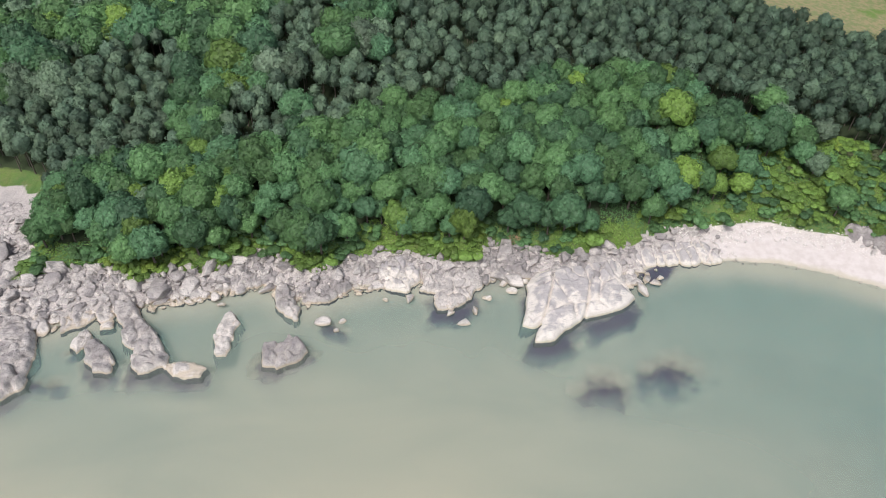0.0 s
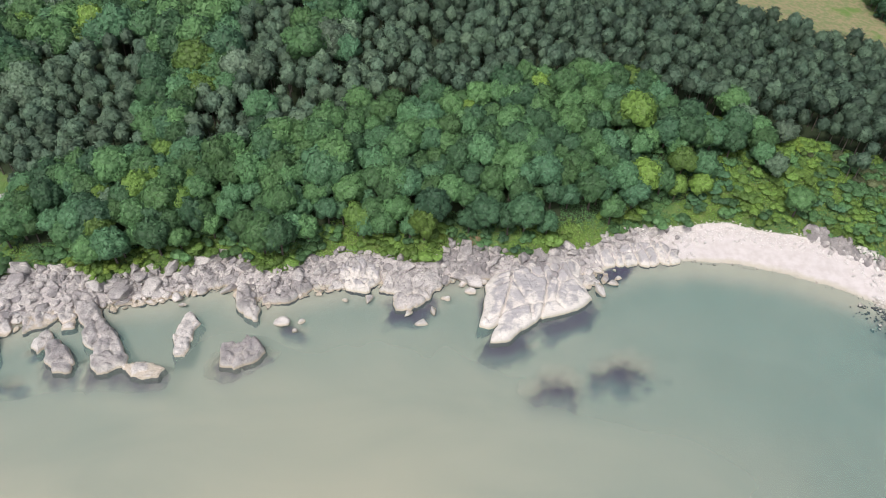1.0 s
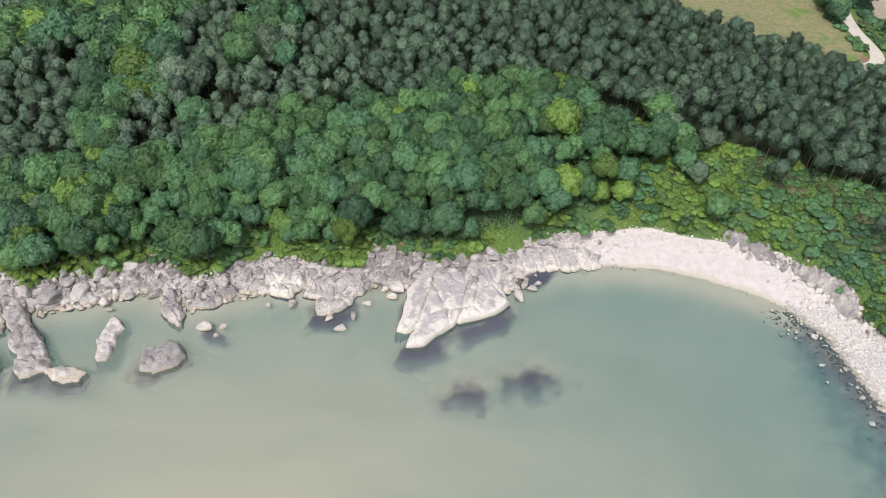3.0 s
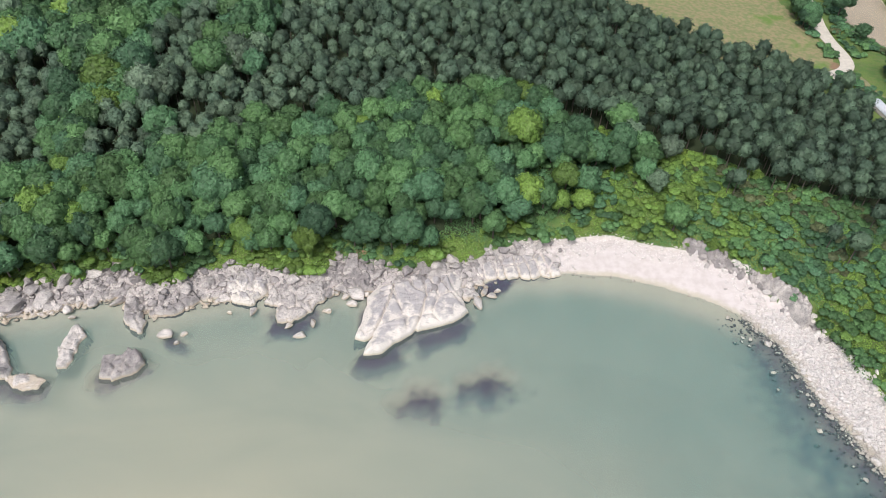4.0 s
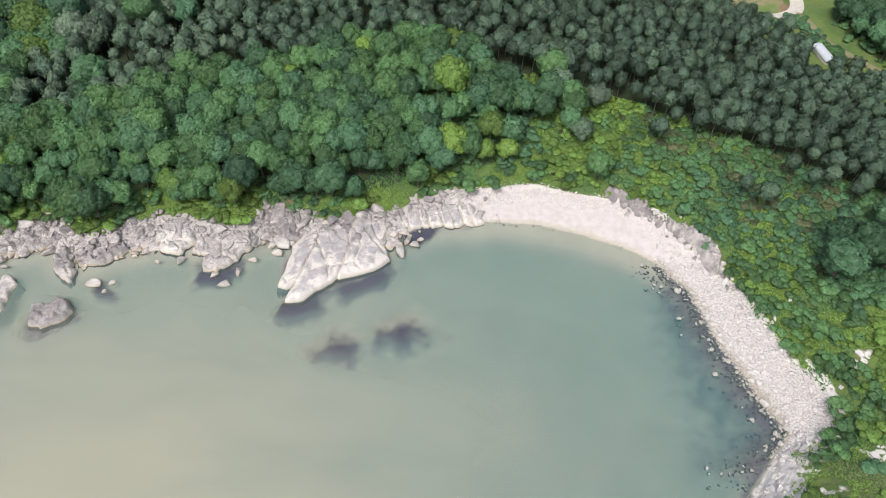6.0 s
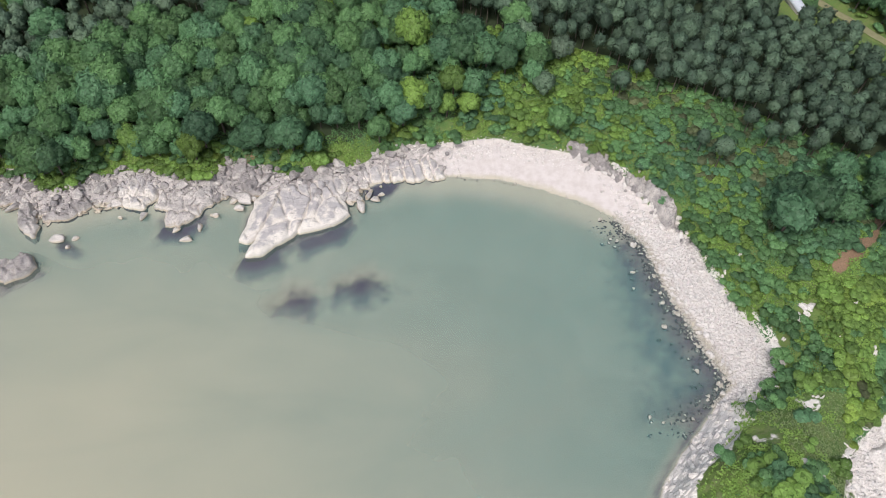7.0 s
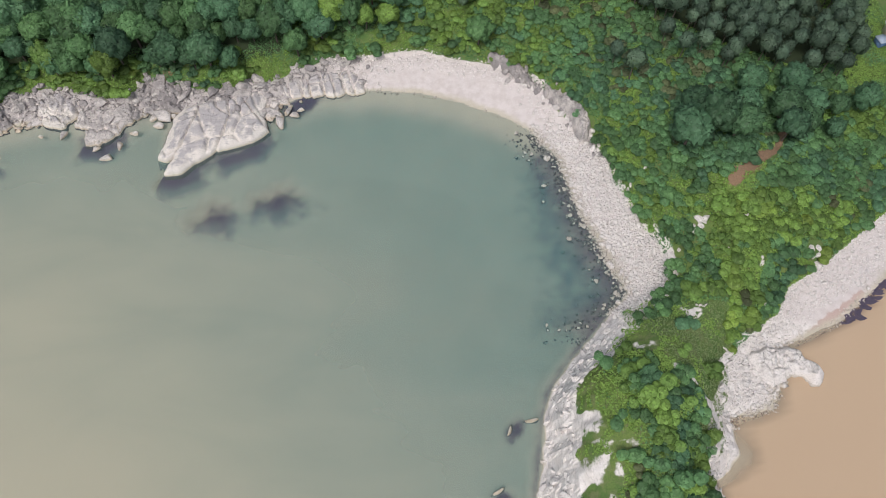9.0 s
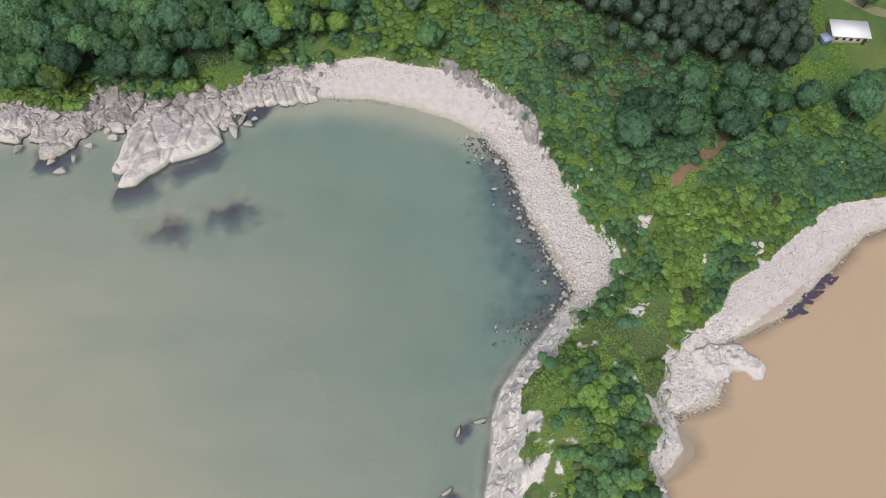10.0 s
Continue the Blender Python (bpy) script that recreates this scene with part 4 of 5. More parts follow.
# boulders that stand alone in the water
for x, y, s, t in ((-23.7, 98.8, 1.6, 30), (-20.5, 96.6, 0.7, 0), (-19.4, 99, 0.8, 60), (-5.5, 105.9, 1.3, 80), (6, 99.1, 1.4, 20), (-45.7, 103.6, 0.9, 10),
                   (3.3, 101.7, 0.9, 45), (8.5, 102.6, 1.0, 100), (11.3, 106.4, 0.9, 0), (16.5, 108.5, 1.2, 15), (15, 110.5, 1.0, 70), (49, 111.5, 1.1, 0),
                   (50.4, 113.2, 0.9, 30), (47.4, 112.6, 1.3, 80), (-10.8, 105.5, 0.6, 0), (44.6, 111.6, 1.6, 20), (45.6, 109.4, 1.8, 110), (43.9, 114.3, 1.5, 60), (46.2, 115.4, 1.2, 0), (44.2, 117.2, 1.4, 30), (101.3, 36.3, 1.3, 10), (97.2, 34.6, 1.1, 80), (94.2, 23.1, 1.2, 30)):
    put_rock("sea_boulder", BOULDERS[int(x * 7) % 10], x, y, 0.1 if x < 90 else -0.35, (s * 1.25, s * (0.85 if x < 90 else 0.5), s * 0.8), t, (8, 5), "small pale boulder standing in shallow water", "boulders in the water")
WEED = plain("dark_sea_weed", (0.085, 0.07, 0.105), 0.7, 0.3, 0.5, 1.5)
TUFTS = [raw_mesh("weed_tuft", v, [q, t], [WEED]) for v, q, t in (boulder(k + 400, BALL3) for k in range(4))]
for line, count in (([(168.5, 56.6), (172.5, 59.4), (176.5, 62.2), (180.5, 65.6)], 26),):
    for k in range(count):
        f = (k + 0.5) / count * (len(line) - 1)
        i, f = int(f), f - int(f)
        x, y = (line[i][c] + f * (line[i + 1][c] - line[i][c]) + rng.normal(0, 0.55) for c in (0, 1))
        put_rock("weedy_rock", TUFTS[k % 4], x, y, -0.06, (rng.uniform(1.1, 2.2), rng.uniform(0.6, 1.2), 0.18), 35 + rng.uniform(-30, 30), (0, 0), "dark weed-covered rock awash at the surface", "weedy rocks")

# boulders heaped along the rocky shore
cand = np.column_stack([rng.uniform(-100, 67, 26000), rng.uniform(96, 128, 26000)])
a, b = off_edge(LAND, cand[:, 0], cand[:, 1]), off_edge(GREENLAND, cand[:, 0], cand[:, 1])
cand = cand[(a > -1.6) & (b < 1.2) & (cand[:, 0] + 1.2 * (122 - cand[:, 1]) + rng.normal(0, 3, len(cand)) < 66) & ((cand[:, 0] < 46 + rng.normal(0, 1.5, len(cand))) | ((b > -2.2) & (rng.random(len(cand)) < np.where(cand[:, 0] > 50, 0.2, 0.8))) | (rng.random(len(cand)) < 0.08))][:2300]
size = np.clip(rng.lognormal(-0.55, 0.5, len(cand)), 0.22, 2.0)
size *= 1 + 0.5 * (vnoise(cand[:, 0], cand[:, 1], 9, 8) > 0.1)
order = np.argsort(-size)
hz = ground(cand[:, 0], cand[:, 1])
heap = Pile()
SHAPES, SMALL = [boulder(k + 200) for k in range(14)], [boulder(k + 230, BALL1) for k in range(14)]
for rank, k in enumerate(order):
    x, y = cand[k]
    r = size[k]
    dims = tuple(r * rng.uniform(0.6, 1.15, 3) * (1, 1, 0.75))
    turn, tilt = rng.uniform(0, 360), rng.normal(0, 12, 2)
    z = max(hz[k], -0.25) + 0.25 * dims[2]
    if rank < 290:
        put_rock("shore_boulder", BOULDERS[k % 10], x, y, z, dims, turn, tilt, "angular grey boulder heaped on the shore", "boulders along the shore")
    else:
        heap.add(SMALL[k % 14] if r < 0.5 else SHAPES[k % 14], placed(x, y, z, turn, dims, tilt), 0, rng.random())
tagged(new("small_boulders", heap.mesh("small_boulders", [ROCK])), "small grey stones heaped between the boulders", "stones", kind="stuff")


# ---- white cobbles of the bay and of the eastern beach ----
def cobbles(name, box, count, keep, lo, hi, label, seed):
    g = np.random.default_rng(seed)
    p = np.column_stack([g.uniform(box[0], box[1], count), g.uniform(box[2], box[3], count)])
    sea_d, grn = off_edge(LAND, p[:, 0], p[:, 1]), off_edge(GREENLAND, p[:, 0], p[:, 1])
    p = p[keep(p[:, 0], p[:, 1], sea_d, grn, g.uniform(0, 1, count))]
    h = ground(p[:, 0], p[:, 1])
    pile = Pile()
    shapes = [boulder(k + 300, BALL1) for k in range(10)] + [boulder(k + 330, BALL2) for k in range(4)]
    for k, (x, y) in enumerate(p):
        r = min(hi, lo * math.exp(abs(g.normal(0, 0.55)))) * (0.65 if x > 155 else 1.0)
        dims = tuple(r * g.uniform(0.65, 1.2, 3) * (1, 1, 0.7))
        pile.add(shapes[k % 14 if r > 0.45 else k % 10], placed(x, y, max(h[k], -0.3) + 0.2 * dims[2], g.uniform(0, 360), dims, g.normal(0, 14, 2)), 0, g.random())
    return tagged(new(name, pile.mesh(name, [CHALK])), label, "stones", kind="stuff")


cobbles("bay_cobbles", (106, 134, 58, 108), 16000, lambda x, y, a, b, u: (a > -2.2) & (b < 0.6) & (u < step(113, 100, y) + 0.02) & (u < step(-2.6, 0.4, a) + 0.08), 0.18, 1.0, "white limestone cobbles on the bay's beach", 21)
cobbles("east_cobbles", (136, 200, 34, 86), 19000, lambda x, y, a, b, u: (a > -1.8) & (b < 0.5) & (u < np.where(x < 153 + 0.3 * (y - 45), 1.0, 0.8) * step(-2.2, 0.2, a) * step(0.7, 1.7, off_line([(160.5, 54.6), (164.5, 57.6), (168.5, 60.2), (173, 63)], x, y)) + 0.04), 0.18, 0.8, "white limestone cobbles on the eastern beach", 22)
cobbles("beach_fragments", (57, 112, 104, 132), 11000, lambda x, y, a, b, u: (((b > -6.0) & (b < 0.6) & (u < 0.7 * step(-6.0, -2.0, b + 3 * fbm(x, y, 6, 24)))) | ((x < 70) & (a > 0) & (b < 0) & (u < 0.35)) | ((a > -0.3) & (a < 0.8) & (u < 0.3))), 0.12, 0.5, "white stone fragments along the top of the beach", 23)
cobbles("shallow_stones", (100, 125, 52, 106), 5200, lambda x, y, a, b, u: (a > -9) & (a < -0.5) & (u < 0.28 * step(-9, -1, a)), 0.2, 0.8, "scattered stones in the shallows", 24)

# white outcrops on the green slope
for x, y, a, b, t in ((138.3, 74, 1.6, 2.8, 10), (133, 69.5, 0.9, 1.5, 40), (134.2, 70.4, 0.7, 0.8, 0), (164, 70.7, 2.0, 2.6, -35), (149.1, 65.8, 1.1, 1.4, -20), (149.7, 57.7, 0.6, 1.4, 20), (126.5, 88, 0.6, 1.8, -20),
                      (129.5, 90, 0.5, 1.2, -25), (142, 67.5, 0.6, 0.6, 0), (156, 60.5, 0.5, 0.9, 0), (188, 92, 0.8, 0.6, 0), (189.5, 93, 0.5, 0.5, 0), (135, 56, 0.9, 0.6, 0), (146, 74, 0.7, 0.6, 20)):
    z = float(ground([x], [y])[0])
    for k in range(5):
        dx, dy = rng.normal(0, 0.45, 2) * (a, b)
        u, w = x + dx * math.cos(radians(t)) - dy * math.sin(radians(t)), y + dx * math.sin(radians(t)) + dy * math.cos(radians(t))
        put_rock("white_outcrop", WHITES[(int(x) + k) % 6], u, w, float(ground([u], [w])[0]) + 0.15, (a * rng.uniform(0.35, 0.6), b * rng.uniform(0.3, 0.5), 0.55), t + rng.uniform(-30, 30), rng.normal(0, 15, 2),
                 "white limestone outcrop in the green slope", "outcrops")


# crags on the cliffs of the point
g = np.random.default_rng(28)
q = np.column_stack([g.uniform(100, 142, 4000), g.uniform(16, 62, 4000)])
d, h = off_edge(GREENLAND, q[:, 0], q[:, 1]), ground(q[:, 0], q[:, 1])
q = q[(d > -0.8) & (d < 3.2) & (h < 9)][:210]
for x, y in q:
    r = g.uniform(0.4, 1.3)
    put_rock("cliff_rock", WHITES[int(g.integers(6))], x, y, float(ground([x], [y])[0]) - 0.15, (r * 1.3, r * 0.6, r * 0.7), g.uniform(0, 360), g.normal(0, 25, 2), "white limestone crag on the cliff of the point", "cliff rocks")

# rough bluff at the back of the bay's beach
g = np.random.default_rng(29)
for k in range(78):
    f = k / 77
    x, y = 100 + 22 * f + g.normal(0, 1.0), 124.3 - 27 * f ** 1.15 + 2.5 * math.sin(3.1 * f) + g.normal(0, 1.0)
    z = float(ground([x], [y])[0])
    r = g.uniform(0.35, 1.3)
    put_rock("bluff_rock", (BOULDERS + WHITES)[int(g.integers(16))], x, y, z + 0.1, (r, r * 0.8, r * 0.9), g.uniform(0, 360), g.normal(0, 15, 2), "weathered pale rock in the bluff behind the beach", "bluff rocks")


# ---- woods ----
def hexes(x0, x1, y0, y1, pitch, seed, wobble=0.36):
    g = np.random.default_rng(seed)
    x, y = np.meshgrid(np.arange(x0, x1, pitch), np.arange(y0, y1, pitch * 0.866))
    x = x + pitch / 2 * (np.arange(len(x)) % 2)[:, None]
    p = np.stack([x, y], -1).reshape(-1, 2)
    return p + g.normal(0, wobble * pitch * 0.5, p.shape)


def plant(points, makes, far_makes, kinds, pick, scale, name, leaf_name, labels, group, stuff, stuff_label, category, most=280, sink=0.0, size=lambda x, y: 1.0 + 0 * x):
    """The plants nearest to the shore as things of their own, the rest as one wood."""
    g = np.random.default_rng(len(points))
    grn = off_edge(GREENLAND, points[:, 0], points[:, 1])
    points = points[np.argsort(grn)]
    h = ground(points[:, 0], points[:, 1])
    firsts, pile, mats = {}, Pile(), [LEAF[k] for k in kinds] + [BARK]
    which, larger = pick(points[:, 0], points[:, 1], g), size(points[:, 0], points[:, 1])
    for k, (x, y) in enumerate(points):
        kind, shape = int(which[k]), int(g.integers(len(makes)))
        crown, wood = makes[shape]
        sc = (scale[0] + (scale[1] - scale[0]) * g.random()) * float(larger[k])
        dims = (sc * g.uniform(0.9, 1.1), sc * g.uniform(0.9, 1.1), sc * g.uniform(0.9, 1.12))
        turn = g.uniform(0, 360)
        if k < most:
            if (kind, shape) not in firsts:
                root = new(name)
                part("trunk" if category == "tree" else "stem", wood.mesh("wood", [BARK], True), root)
                part(leaf_name, crown.mesh("leaves", [LEAF[kinds[kind]]]), root)
                root.matrix_basis = pose(x, y, h[k] - sink, 0, 0, turn)
                root.scale = dims
                firsts[kind, shape] = tagged(root, labels[kind], category, group)
            else:
                first = firsts[kind, shape]
                copy_thing(first, pose(x, y, h[k] - sink, 0, 0, turn) @ Matrix.Diagonal((dims[0] / first.scale[0], dims[1] / first.scale[1], dims[2] / first.scale[2], 1)))
        else:
            m = placed(x, y, h[k] - sink, turn, dims)
            crown, wood = far_makes[shape] if y > 185 else (crown, wood)
            pile.add(crown.shape(), m, kind, g.random())
            if category == "tree":
                pile.add(wood.shape(), m, len(kinds))
    if pile.n:
        tagged(new(stuff, pile.mesh(stuff, mats)), stuff_label, "woods" if category == "tree" else "shrubs", kind="stuff")


pine_makes = [pine_tree(70 + k, 1.72 + 0.1 * k, 7.8 + 0.5 * k, 8) for k in range(5)]
far_pines = [pine_tree(70 + k, 1.72 + 0.1 * k, 7.8 + 0.5 * k, 6) for k in range(5)]
far_broads = [broad_tree(90 + k, 2.6 + 0.2 * k, 7.2 + 0.45 * k, 22) for k in range(5)]
broad_makes = [broad_tree(90 + k, 2.6 + 0.2 * k, 7.2 + 0.45 * k) for k in range(5)]
bush_makes = [bush(110 + k, 1.55 + 0.15 * k, 1.25 + 0.14 * k) for k in range(5)]

# the pines: the plantation, and stands among the broadleaf wood to the west
STANDS = [[(-106, 189), (-73, 194), (-65, 162), (-68, 152), (-63, 137), (-103, 134), (-120, 164), (-97, 166)], [(-55, 161), (-46, 166), (-35, 163), (-32, 140), (-51, 141)],
          [(-52, 209), (-38, 214), (-29, 175), (-11, 172), (-10, 147), (-18, 145), (-30, 147), (-34, 160), (-43, 174)]]


def under_pines(x, y):
    wx, wy = x + 7 * fbm(x, y, 12, 45), y + 7 * fbm(x, y, 12, 46)
    stand = np.any([inside(s, wx, wy) for s in STANDS], axis=0)
    return np.where(x < -12, stand, inside(PINES, x, y))


p = hexes(-160, 195, 112, 248, 3.72, 31, 0.5)
g = np.random.default_rng(32)
ins, grn = under_pines(p[:, 0], p[:, 1]), off_edge(GREENLAND, p[:, 0], p[:, 1])
seen = (p[:, 0] > -28 - 0.62 * p[:, 1]) & (p[:, 1] < 247)
shady = inside(SHADY, p[:, 0], p[:, 1]) & (g.random(len(p)) < 0.22)
hut = off_line([(170.5, 190), (171.5, 184), (163, 173)], p[:, 0], p[:, 1])
pines = p[(ins | shady) & (hut > 4.6) & (grn > np.where(p[:, 0] < -80, 4.5, 6)) & seen & (g.random(len(p)) < 0.96)]
plant(pines, pine_makes, far_pines, ["needle", "deep"], lambda x, y, g: (x + 12 * g.normal(0, 1, len(x)) > 10).astype(int), (0.84, 1.16), "pine_tree", "crown",
      ["grey-green pine with a bare trunk on the hill", "deep green pine with a bare trunk on the hill"], "pine trees", "pine_wood", "dark green pine wood covering the hill", "tree")

p = np.concatenate([hexes(-185, 130, 108, 172, 4.3, 33), hexes(-185, 60, 172, 246, 6.4, 133)])
g = np.random.default_rng(34)
grn = off_edge(GREENLAND, p[:, 0], p[:, 1])
ins = under_pines(p[:, 0], p[:, 1])
edge = step(48, 88, p[:, 0]) * 0.78
seen = (p[:, 0] > -28 - 0.62 * p[:, 1]) & (p[:, 0] < 104)
keep = (~ins) & (grn > np.where((p[:, 0] < -76) & (p[:, 1] > 110), 4.5, 2.4)) & seen & (g.random(len(p)) > edge) & ~inside(FIELD, p[:, 0], p[:, 1]) & ~((p[:, 0] > 40) & (p[:, 1] > 170))
by_road = np.column_stack([g.uniform(163, 215, 900), g.uniform(185, 300, 900)])
lane, bank = off_line(ROAD, *by_road.T), off_line(RIVER, *by_road.T)
belt = hexes(178, 216, 165, 224, 3.5, 43)
belt = belt[inside(BELT, *belt.T) & (off_line(TRACK, *belt.T) > 3.2) & (off_line(RIVER, *belt.T) > 10.5)]
by_road = np.concatenate([belt, by_road[(lane > 5) & (lane < 9) & (by_road[:, 0] < 177) & (by_road[:, 1] > 240)][:12], by_road[(bank > 13) & (bank < 17) & (lane > 6) & (off_line(TRACK, *by_road.T) > 4)][:16]])
# large dark trees on the slope above the gully, and smaller ones east of it
GROVE = [(141.5, 93.5), (136.5, 91.5), (146.5, 92), (149, 98), (139, 98.5), (159, 94), (163.5, 97.5), (160, 101), (168, 104), (173, 99), (176, 106), (165, 110), (183, 108), (154, 108)]
GIANTS = [(141.5, 93.5), (136.5, 91.5), (146.5, 92), (194, 105)]
broads = np.concatenate([p[keep], by_road, [(194, 105), (200, 112), (204, 114), (214, 128), (190, 141), (211, 143)], GROVE])


def broad_size(x, y):
    giant = np.min([np.hypot(x - a, y - b) for a, b in GIANTS], axis=0) < 0.5
    return np.where(giant, 1.55, np.where((y > 172) & (x < 60), 1.52, np.where((x < -12) & (y > 128), 1.22, 1.08)))


PALE = [(-123, 209, 10), (-107, 172, 11), (-104, 213, 8), (-71, 150, 5), (-15, 186, 8), (-35, 206, 5), (-40, 170, 4)]


def broad_kind(x, y, g):
    u = g.random(len(x)) + 0.25 * fbm(x, y, 25, 61)
    pale = np.any([np.hypot(x - a, y - b) < r for a, b, r in PALE], axis=0) & (g.random(len(x)) < 0.8)
    bright = np.hypot(x + 51, y - 164) < 4
    dark = (x > 128) & (x < 200)
    return np.select([pale, bright, dark, u < 0.44, u < 0.945, u < 0.96], [3, 2, 0, 0, 1, 3], 2)


plant(broads, broad_makes, far_broads, ["dark", "mid", "vine", "silver"], broad_kind, (0.82, 1.22), "broadleaf_tree", "crown",
      ["dark green broadleaf tree with a dense lumpy crown", "green broadleaf tree with a dense lumpy crown", "yellow-green broadleaf tree among darker ones", "grey-green broadleaf tree among darker ones"],
      "broadleaf trees", "broadleaf_wood", "green broadleaf wood behind the shore", "tree", size=broad_size)

# shrubs on the slopes, along the shore and on the point
by_bank = np.column_stack([np.random.default_rng(39).uniform(160, 215, 2200), np.random.default_rng(40).uniform(180, 300, 2200)])
lane, bank = off_line(ROAD, *by_bank.T), off_line(RIVER, *by_bank.T)
by_bank = by_bank[((lane > 3.2) & (lane < 6) & (by_bank[:, 0] < 181) & (by_bank[:, 1] > 222) | (bank > 10.5) & (bank < 17) | (off_line(TRACK, *by_bank.T) < 6) & (by_bank[:, 1] < 208) & (by_bank[:, 0] < 178) | (lane > 3.4) & (lane < 6) & (by_bank[:, 1] < 209)) & (off_line(TRACK, *by_bank.T) > 2.6) & ((by_bank[:, 0] < 168) | (by_bank[:, 0] > 175) | (by_bank[:, 1] > 193))][:420]
by_bank = np.concatenate([by_bank, belt + 1.4, belt - 1.2])
p = np.concatenate([hexes(-95, 200, 98, 160, 2.3, 35, 0.7), hexes(100, 200, 16, 98, 2.2, 36, 0.7)])
g = np.random.default_rng(37)
grn = off_edge(GREENLAND, p[:, 0], p[:, 1])
thick = fbm(p[:, 0], p[:, 1], 11, 71)
on_point = (p[:, 1] < 56) & (p[:, 0] < 140)
keep = (grn > 0.8) & (off_edge(PINES, p[:, 0], p[:, 1]) < 3.5) & (thick > np.where(p[:, 0] > 60, -0.42, -0.3)) & ((p[:, 0] > 40) | (grn < 6)) & ~((p[:, 0] > 183) & (p[:, 1] > 110))
on_point = (p[:, 1] < 57) & (p[:, 0] < 140)
lobe = inside([(109, 14), (109, 34), (113, 40), (119, 44), (124, 43.5), (127, 41), (130, 38), (132.5, 34), (132.5, 29), (131, 22), (130, 8), (110, 2)], p[:, 0], p[:, 1]) & (g.random(len(p)) < 0.92)
keep &= ~on_point | ((grn > 2.5) & (lobe | (np.hypot(p[:, 0] - 125.8, p[:, 1] - 55.4) < 3.4) | (g.random(len(p)) < 0.04)))
BARE = ((109, 32, 4), (114.5, 28, 2.6), (122.5, 48.3, 3), (110, 23, 4.5), (138.3, 74, 2.5), (133.5, 70, 2), (164, 70.7, 3),
        (129.4, 40.3, 0.9), (132.6, 37.3, 1.0), (135, 34.2, 1.0), (135, 31, 1.2), (133, 27, 1.6), (133.9, 55, 1.6), (122.1, 47.8, 1.8), (112.5, 113.5, 2.2), (115.5, 109.8, 2.2), (118.5, 105, 2.4), (118.8, 102, 1.8), (108.5, 118, 1.5), (105, 122.5, 1.5), (101, 125, 1.5))
for x, y, r in BARE + ((113.5, 37, 3.0),):
    keep &= np.hypot(p[:, 0] - x, p[:, 1] - y) > r
keep &= off_line(GULLY, p[:, 0], p[:, 1]) > np.where(p[:, 0] < 153, 2.0, 1.4) + 2.0 * fbm(p[:, 0], p[:, 1], 3, 92)
keep &= off_line(RIDGE, p[:, 0], p[:, 1]) > 1.4
shrubs = np.concatenate([p[keep], by_bank])


def bush_kind(x, y, g):
    u = 0.26 * g.random(len(x)) + 0.74 * np.clip(0.5 + 1.25 * fbm(x, y, 13, 81), 0, 1) + 0.10 * ((y < 48) & (x < 135))
    u = np.where((y < 46) & (x < 135), 0.06 + 0.70 * g.random(len(x)), u)
    # darker and browner leaf colours stand in for the shade inside SHADY
    shade = inside(SHADY, x, y)
    u = np.where(shade, u * 0.5, np.where((x > 118) & (y > 82), u * 0.68, u))
    dry = (g.random(len(x)) < np.where(shade, 0.3, 0.015)) | (np.hypot((x - 113) / 4, (y - 22) / 8) < 1) & (g.random(len(x)) < 0.5)
    return np.select([dry, u < 0.18, u < 0.53, u < 0.82], [4, 0, 1, 2], 3)


plant(shrubs, bush_makes, bush_makes, ["dark", "mid", "vine", "lime", "brown"], bush_kind, (0.7, 1.25), "shrub", "foliage",
      ["dark green shrub on the slope", "green leafy shrub on the slope", "bright green creeper-covered shrub on the slope", "yellow-green shrub on the slope", "dry brownish shrub on the slope"],
      "shrubs", "scrub", "dense green scrub covering the slopes", "shrub", 290, 0.15, lambda x, y: np.where((y < 46) & (x < 135), 1.05, 1.0))

# low leafy growth over the grass
g = np.random.default_rng(41)
p = np.column_stack([g.uniform(-95, 200, 760000), g.uniform(16, 158, 760000)])
grn = off_edge(GREENLAND, p[:, 0], p[:, 1])
keep = (grn > 0.3) & (off_edge(PINES, p[:, 0], p[:, 1]) < 5) & ((p[:, 0] > 38) | (grn < 7)) & (fbm(p[:, 0], p[:, 1], 6, 90) + 0.3 * g.random(len(p)) + 0.5 * ((p[:, 0] > 118) & (p[:, 0] < 142) & (p[:, 1] < 58)) > -0.30)
p = p[keep]
h = ground(p[:, 0], p[:, 1])
steep = np.hypot(ground(p[:, 0] + 0.4, p[:, 1]) - h, ground(p[:, 0], p[:, 1] + 0.4) - h) / 0.4
on_point = (p[:, 1] < 58) & (p[:, 0] < 141)
ok = (steep < np.where((p[:, 0] > 120) & (p[:, 1] < 60), 2.6, 1.5)) & ~(on_point & (h + 3.0 * fbm(p[:, 0], p[:, 1], 6, 37) + 0.10 * (p[:, 1] - 40) < np.where(p[:, 0] > 121, 2.8, np.where(p[:, 1] > 44, 7.0, 9.6))))
for x, y, r in BARE:
    ok &= np.hypot(p[:, 0] - x, p[:, 1] - y) > r * 0.85
ok &= off_line(GULLY, p[:, 0], p[:, 1]) > np.where(p[:, 0] < 153, 1.3, 0.7) + 1.6 * fbm(p[:, 0], p[:, 1], 2.2, 93)
ok &= off_line(RIDGE, p[:, 0], p[:, 1]) > 0.75 + 0.8 * fbm(p[:, 0], p[:, 1], 2.2, 94)
p, h = p[ok], h[ok]
c = np.column_stack([p, h + g.uniform(0.0, 0.35, len(p))])
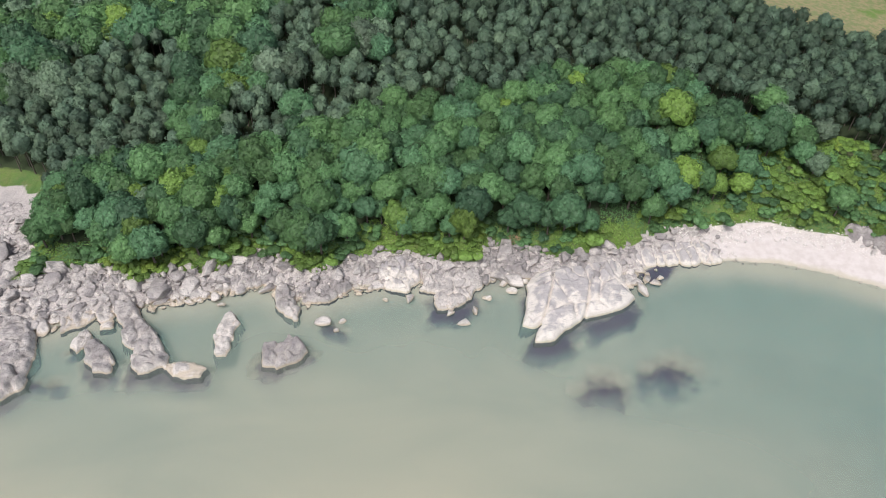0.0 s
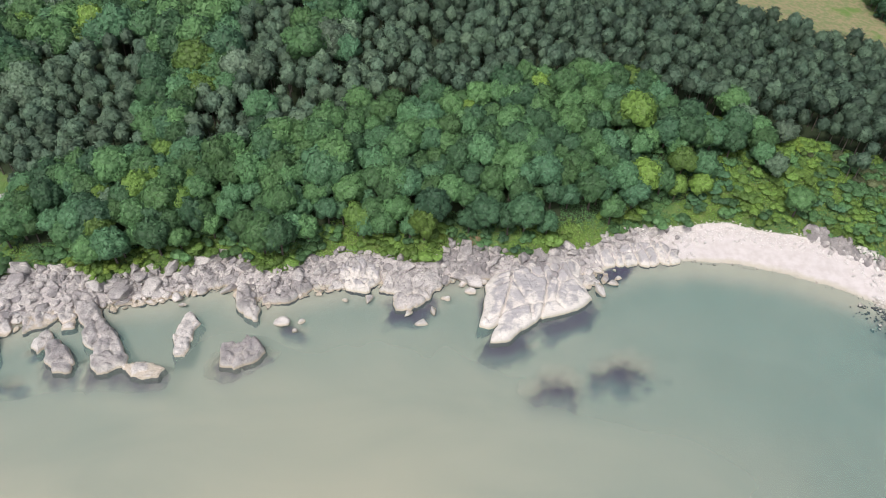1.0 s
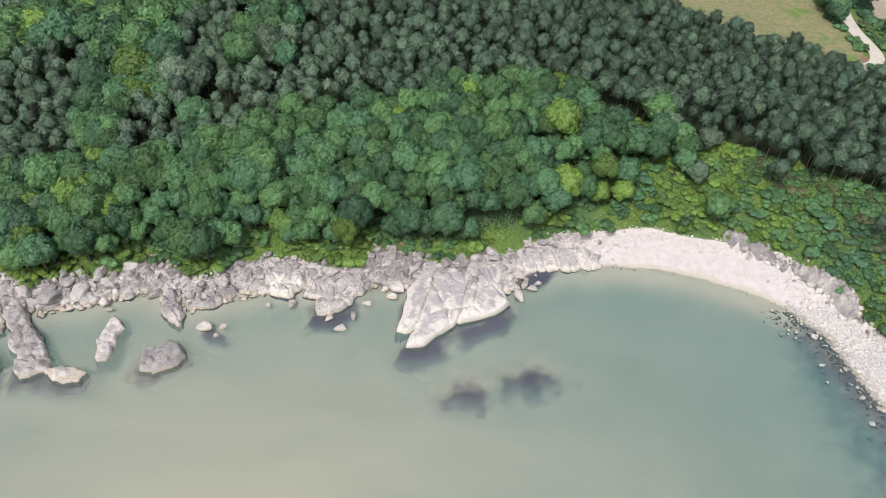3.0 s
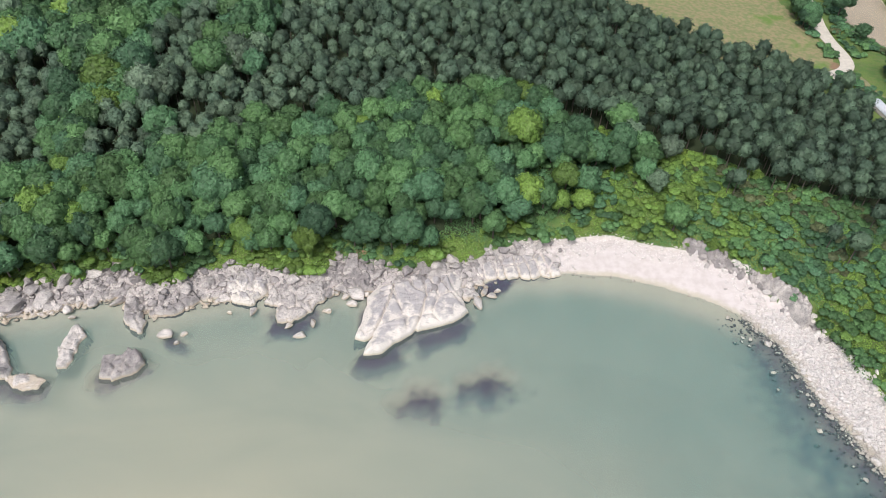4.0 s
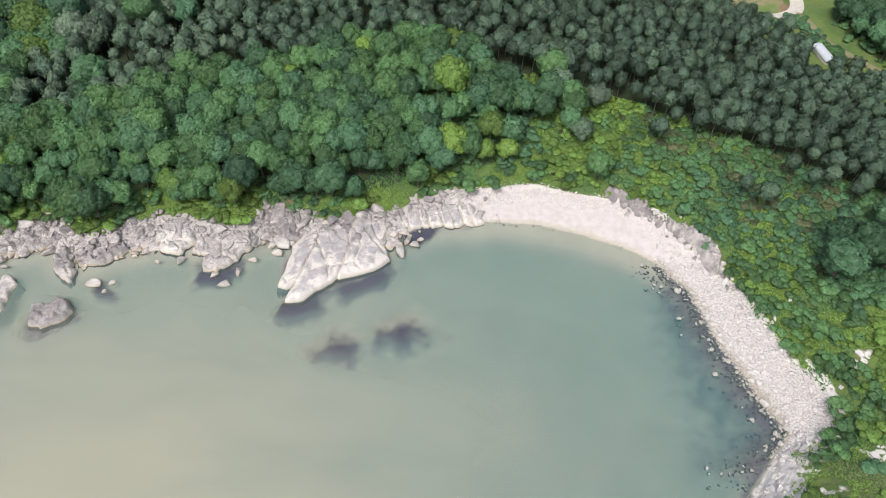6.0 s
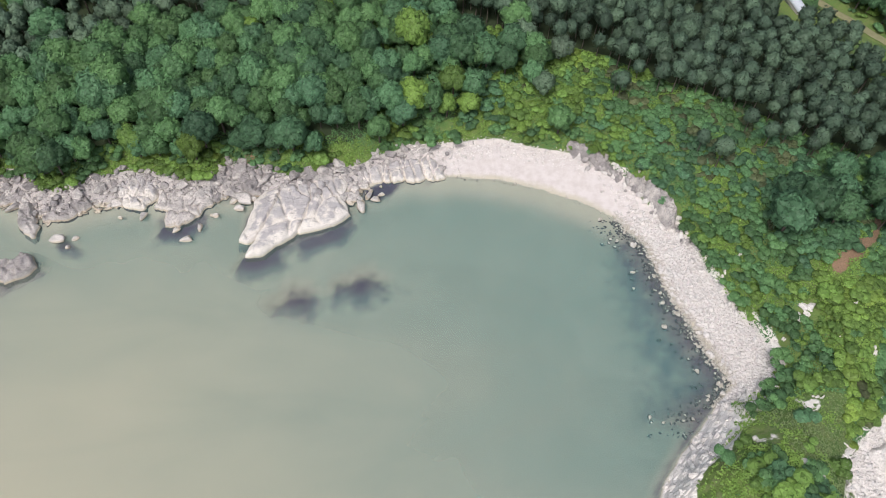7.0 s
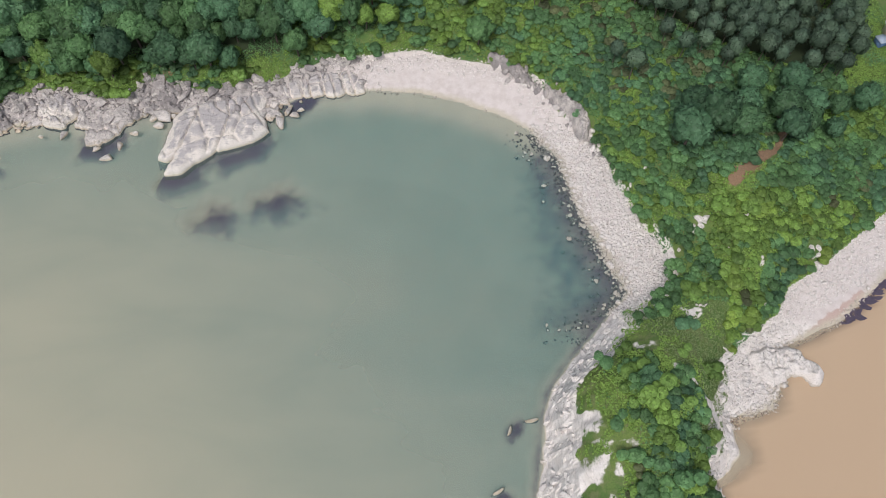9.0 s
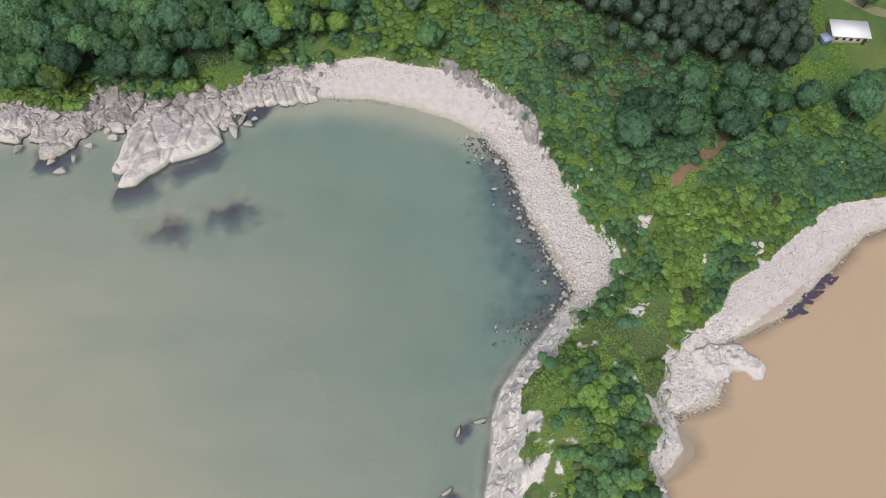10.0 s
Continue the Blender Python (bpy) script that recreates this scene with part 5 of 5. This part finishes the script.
tone = np.clip(0.5 + fbm(p[:, 0], p[:, 1], 8, 95) + g.normal(0, 0.12, len(p)), 0, 1)
mat = np.select([(p[:, 1] < 57) & (p[:, 1] > 43) & (p[:, 0] < 142) & (tone < 0.62), (p[:, 1] < 44) & (p[:, 0] > 128) & (p[:, 0] < 142) & (tone < 0.7), tone < 0.42, tone < 0.76], [3, 3, 0, 1], 2)
v, q, t, d = leaves(g, c, np.tile([0.0, -0.15, 1.0], (len(c), 1)), np.where(mat == 3, 0.17, 0.25), np.where(mat == 3, 0.10, 0.18), 0.45)
low = raw_mesh("undergrowth", v, [t], [LEAF["mid"], LEAF["vine"], LEAF["lime"], LEAF["grass"]], mat)
low.attributes.new("dome", "FLOAT_VECTOR", "POINT").data.foreach_set("vector", d.astype(np.float32).ravel())
tagged(new("undergrowth", low), "low leafy green plants covering the ground", "plants", kind="stuff")


# ---- the house behind the pines ----
def box_shape(x0, x1, y0, y1, z0, z1):
    v = np.array([(x, y, z) for x in (x0, x1) for y in (y0, y1) for z in (z0, z1)], float)
    return v, np.array([(0, 1, 3, 2), (4, 6, 7, 5), (0, 4, 5, 1), (2, 3, 7, 6), (0, 2, 6, 4), (1, 5, 7, 3)]), NO_T


def box(name, dims, mat, parent, label=""):
    v, q, t = box_shape(*dims)
    return part(name, raw_mesh(name, v, [q], [mat]), parent, label)


def house():
    wall, roof = plain("cream_wall", (0.68, 0.60, 0.52)), plain("white_sheet_roof", (0.93, 0.93, 0.94), 0.4, 0.4, 0.03)
    glass, frame_mat = plain("dark_window_glass", (0.05, 0.055, 0.06), 0.15, 0.5, 0.1), plain("white_frame", (0.75, 0.75, 0.75))
    root = new("house")
    box("wall", (-4.5, 4.5, -2.5, 2.5, -0.8, 2.2), wall, root, "cream plastered wall")
    v, q, t = box_shape(-4.9, 4.9, -2.9, 2.9, 0, 0.18)
    v[:, 2] += 2.2 + 0.04 * (v[:, 1] + 2.9)
    part("roof", raw_mesh("roof", v, [q], [roof]), root, "white sheet metal roof")
    for k in range(5):
        x = -3.8 + 1.8 * k
        w = box("window", (x, x + 1.0, -2.54, -2.50, 0.8, 1.8), frame_mat, root)
        box("pane", (x + 0.1, x + 0.9, -2.56, -2.54, 0.9, 1.7), glass, w)
    box("door", (3.3, 4.2, -2.55, -2.50, -0.2, 2.0), plain("brown_door", (0.2, 0.12, 0.08)), root, "brown door")
    z = float(ground([202.0], [131.8])[0])
    root.matrix_basis = pose(202, 131.5, z + 0.2, 0, 0, -7)
    tagged(root, "small cream house with a white sheet metal roof", "house")
    shed = new("lean_to")
    box("body", (-1.1, 1.1, -1.2, 1.2, -0.5, 1.7), plain("blue_sheet", (0.10, 0.18, 0.34)), shed)
    v, q, t = box_shape(-1.3, 1.3, -1.4, 1.4, 1.7, 1.8)
    part("roof", raw_mesh("roof", v, [q], [plain("grey_blue_sheet", (0.35, 0.42, 0.52), 0.5)]), shed)
    shed.matrix_basis = pose(195.6, 129.6, z + 0.2, 0, 0, 15)
    tagged(shed, "small blue sheet metal shed beside the house", "shed")


def shed_in_pines():
    sheet, wall = plain("white_grey_sheet", (0.60, 0.63, 0.68), 0.5, 0.3, 0.3, 1.2), plain("grey_block_wall", (0.42, 0.40, 0.37))
    root = new("shed")
    box("wall", (-1.5, 1.5, -4.3, 4.3, -1.0, 1.2), wall, root, "grey block wall")
    n = 13
    a = np.linspace(0, math.pi, n)
    y = np.linspace(-4.5, 4.5, 31)
    lift = 0.03 * (np.arange(31) % 2)
    for_roof = []
    for shrink in (0.0, 0.09):
        r = 1.0 - shrink / 1.9
        for_roof += [(-1.65 * r * math.cos(u), v, 1.2 + (1.0 + e) * r * math.sin(u)) for v, e in zip(y, lift) for u in a]
    i = np.arange(2 * 31 * n).reshape(2, 31, n)
    skin = [np.stack([k[:-1, :-1], k[:-1, 1:], k[1:, 1:], k[1:, :-1]], -1).reshape(-1, 4) for k in i]
    ends = [np.stack([i[0, e, :-1], i[0, e, 1:], i[1, e, 1:], i[1, e, :-1]], -1) for e in (0, 30)]
    part("roof", raw_mesh("roof", np.array(for_roof), [np.concatenate(skin + ends)], [sheet]), root, "curved white-grey sheet roof")
    for y in (-4.3, 4.2):
        v = np.array([(-1.5 * math.cos(u), y + d, 1.2 + 0.88 * math.sin(u)) for d in (0, 0.1) for u in a])
        k = np.arange(n - 1)
        rim = np.stack([k, k + 1, k + 1 + n, k + n], -1)
        fan = np.array([(b, j, j + 1) for b in (0, n) for j in range(b + 1, b + n - 1)])
        part("gable", raw_mesh("gable", v, [rim, fan], [wall]), root)
    box("door", (-0.6, 0.6, -4.36, -4.30, -0.6, 1.1), plain("brown_shed_door", (0.2, 0.14, 0.10)), root, "brown door")
    root.matrix_basis = pose(171.6, 185.2, float(ground([171.6], [185.2])[0]) + 0.3, 0, 0, 7)
    tagged(root, "long grey shed with a curved white sheet roof", "shed")


house()
shed_in_pines()
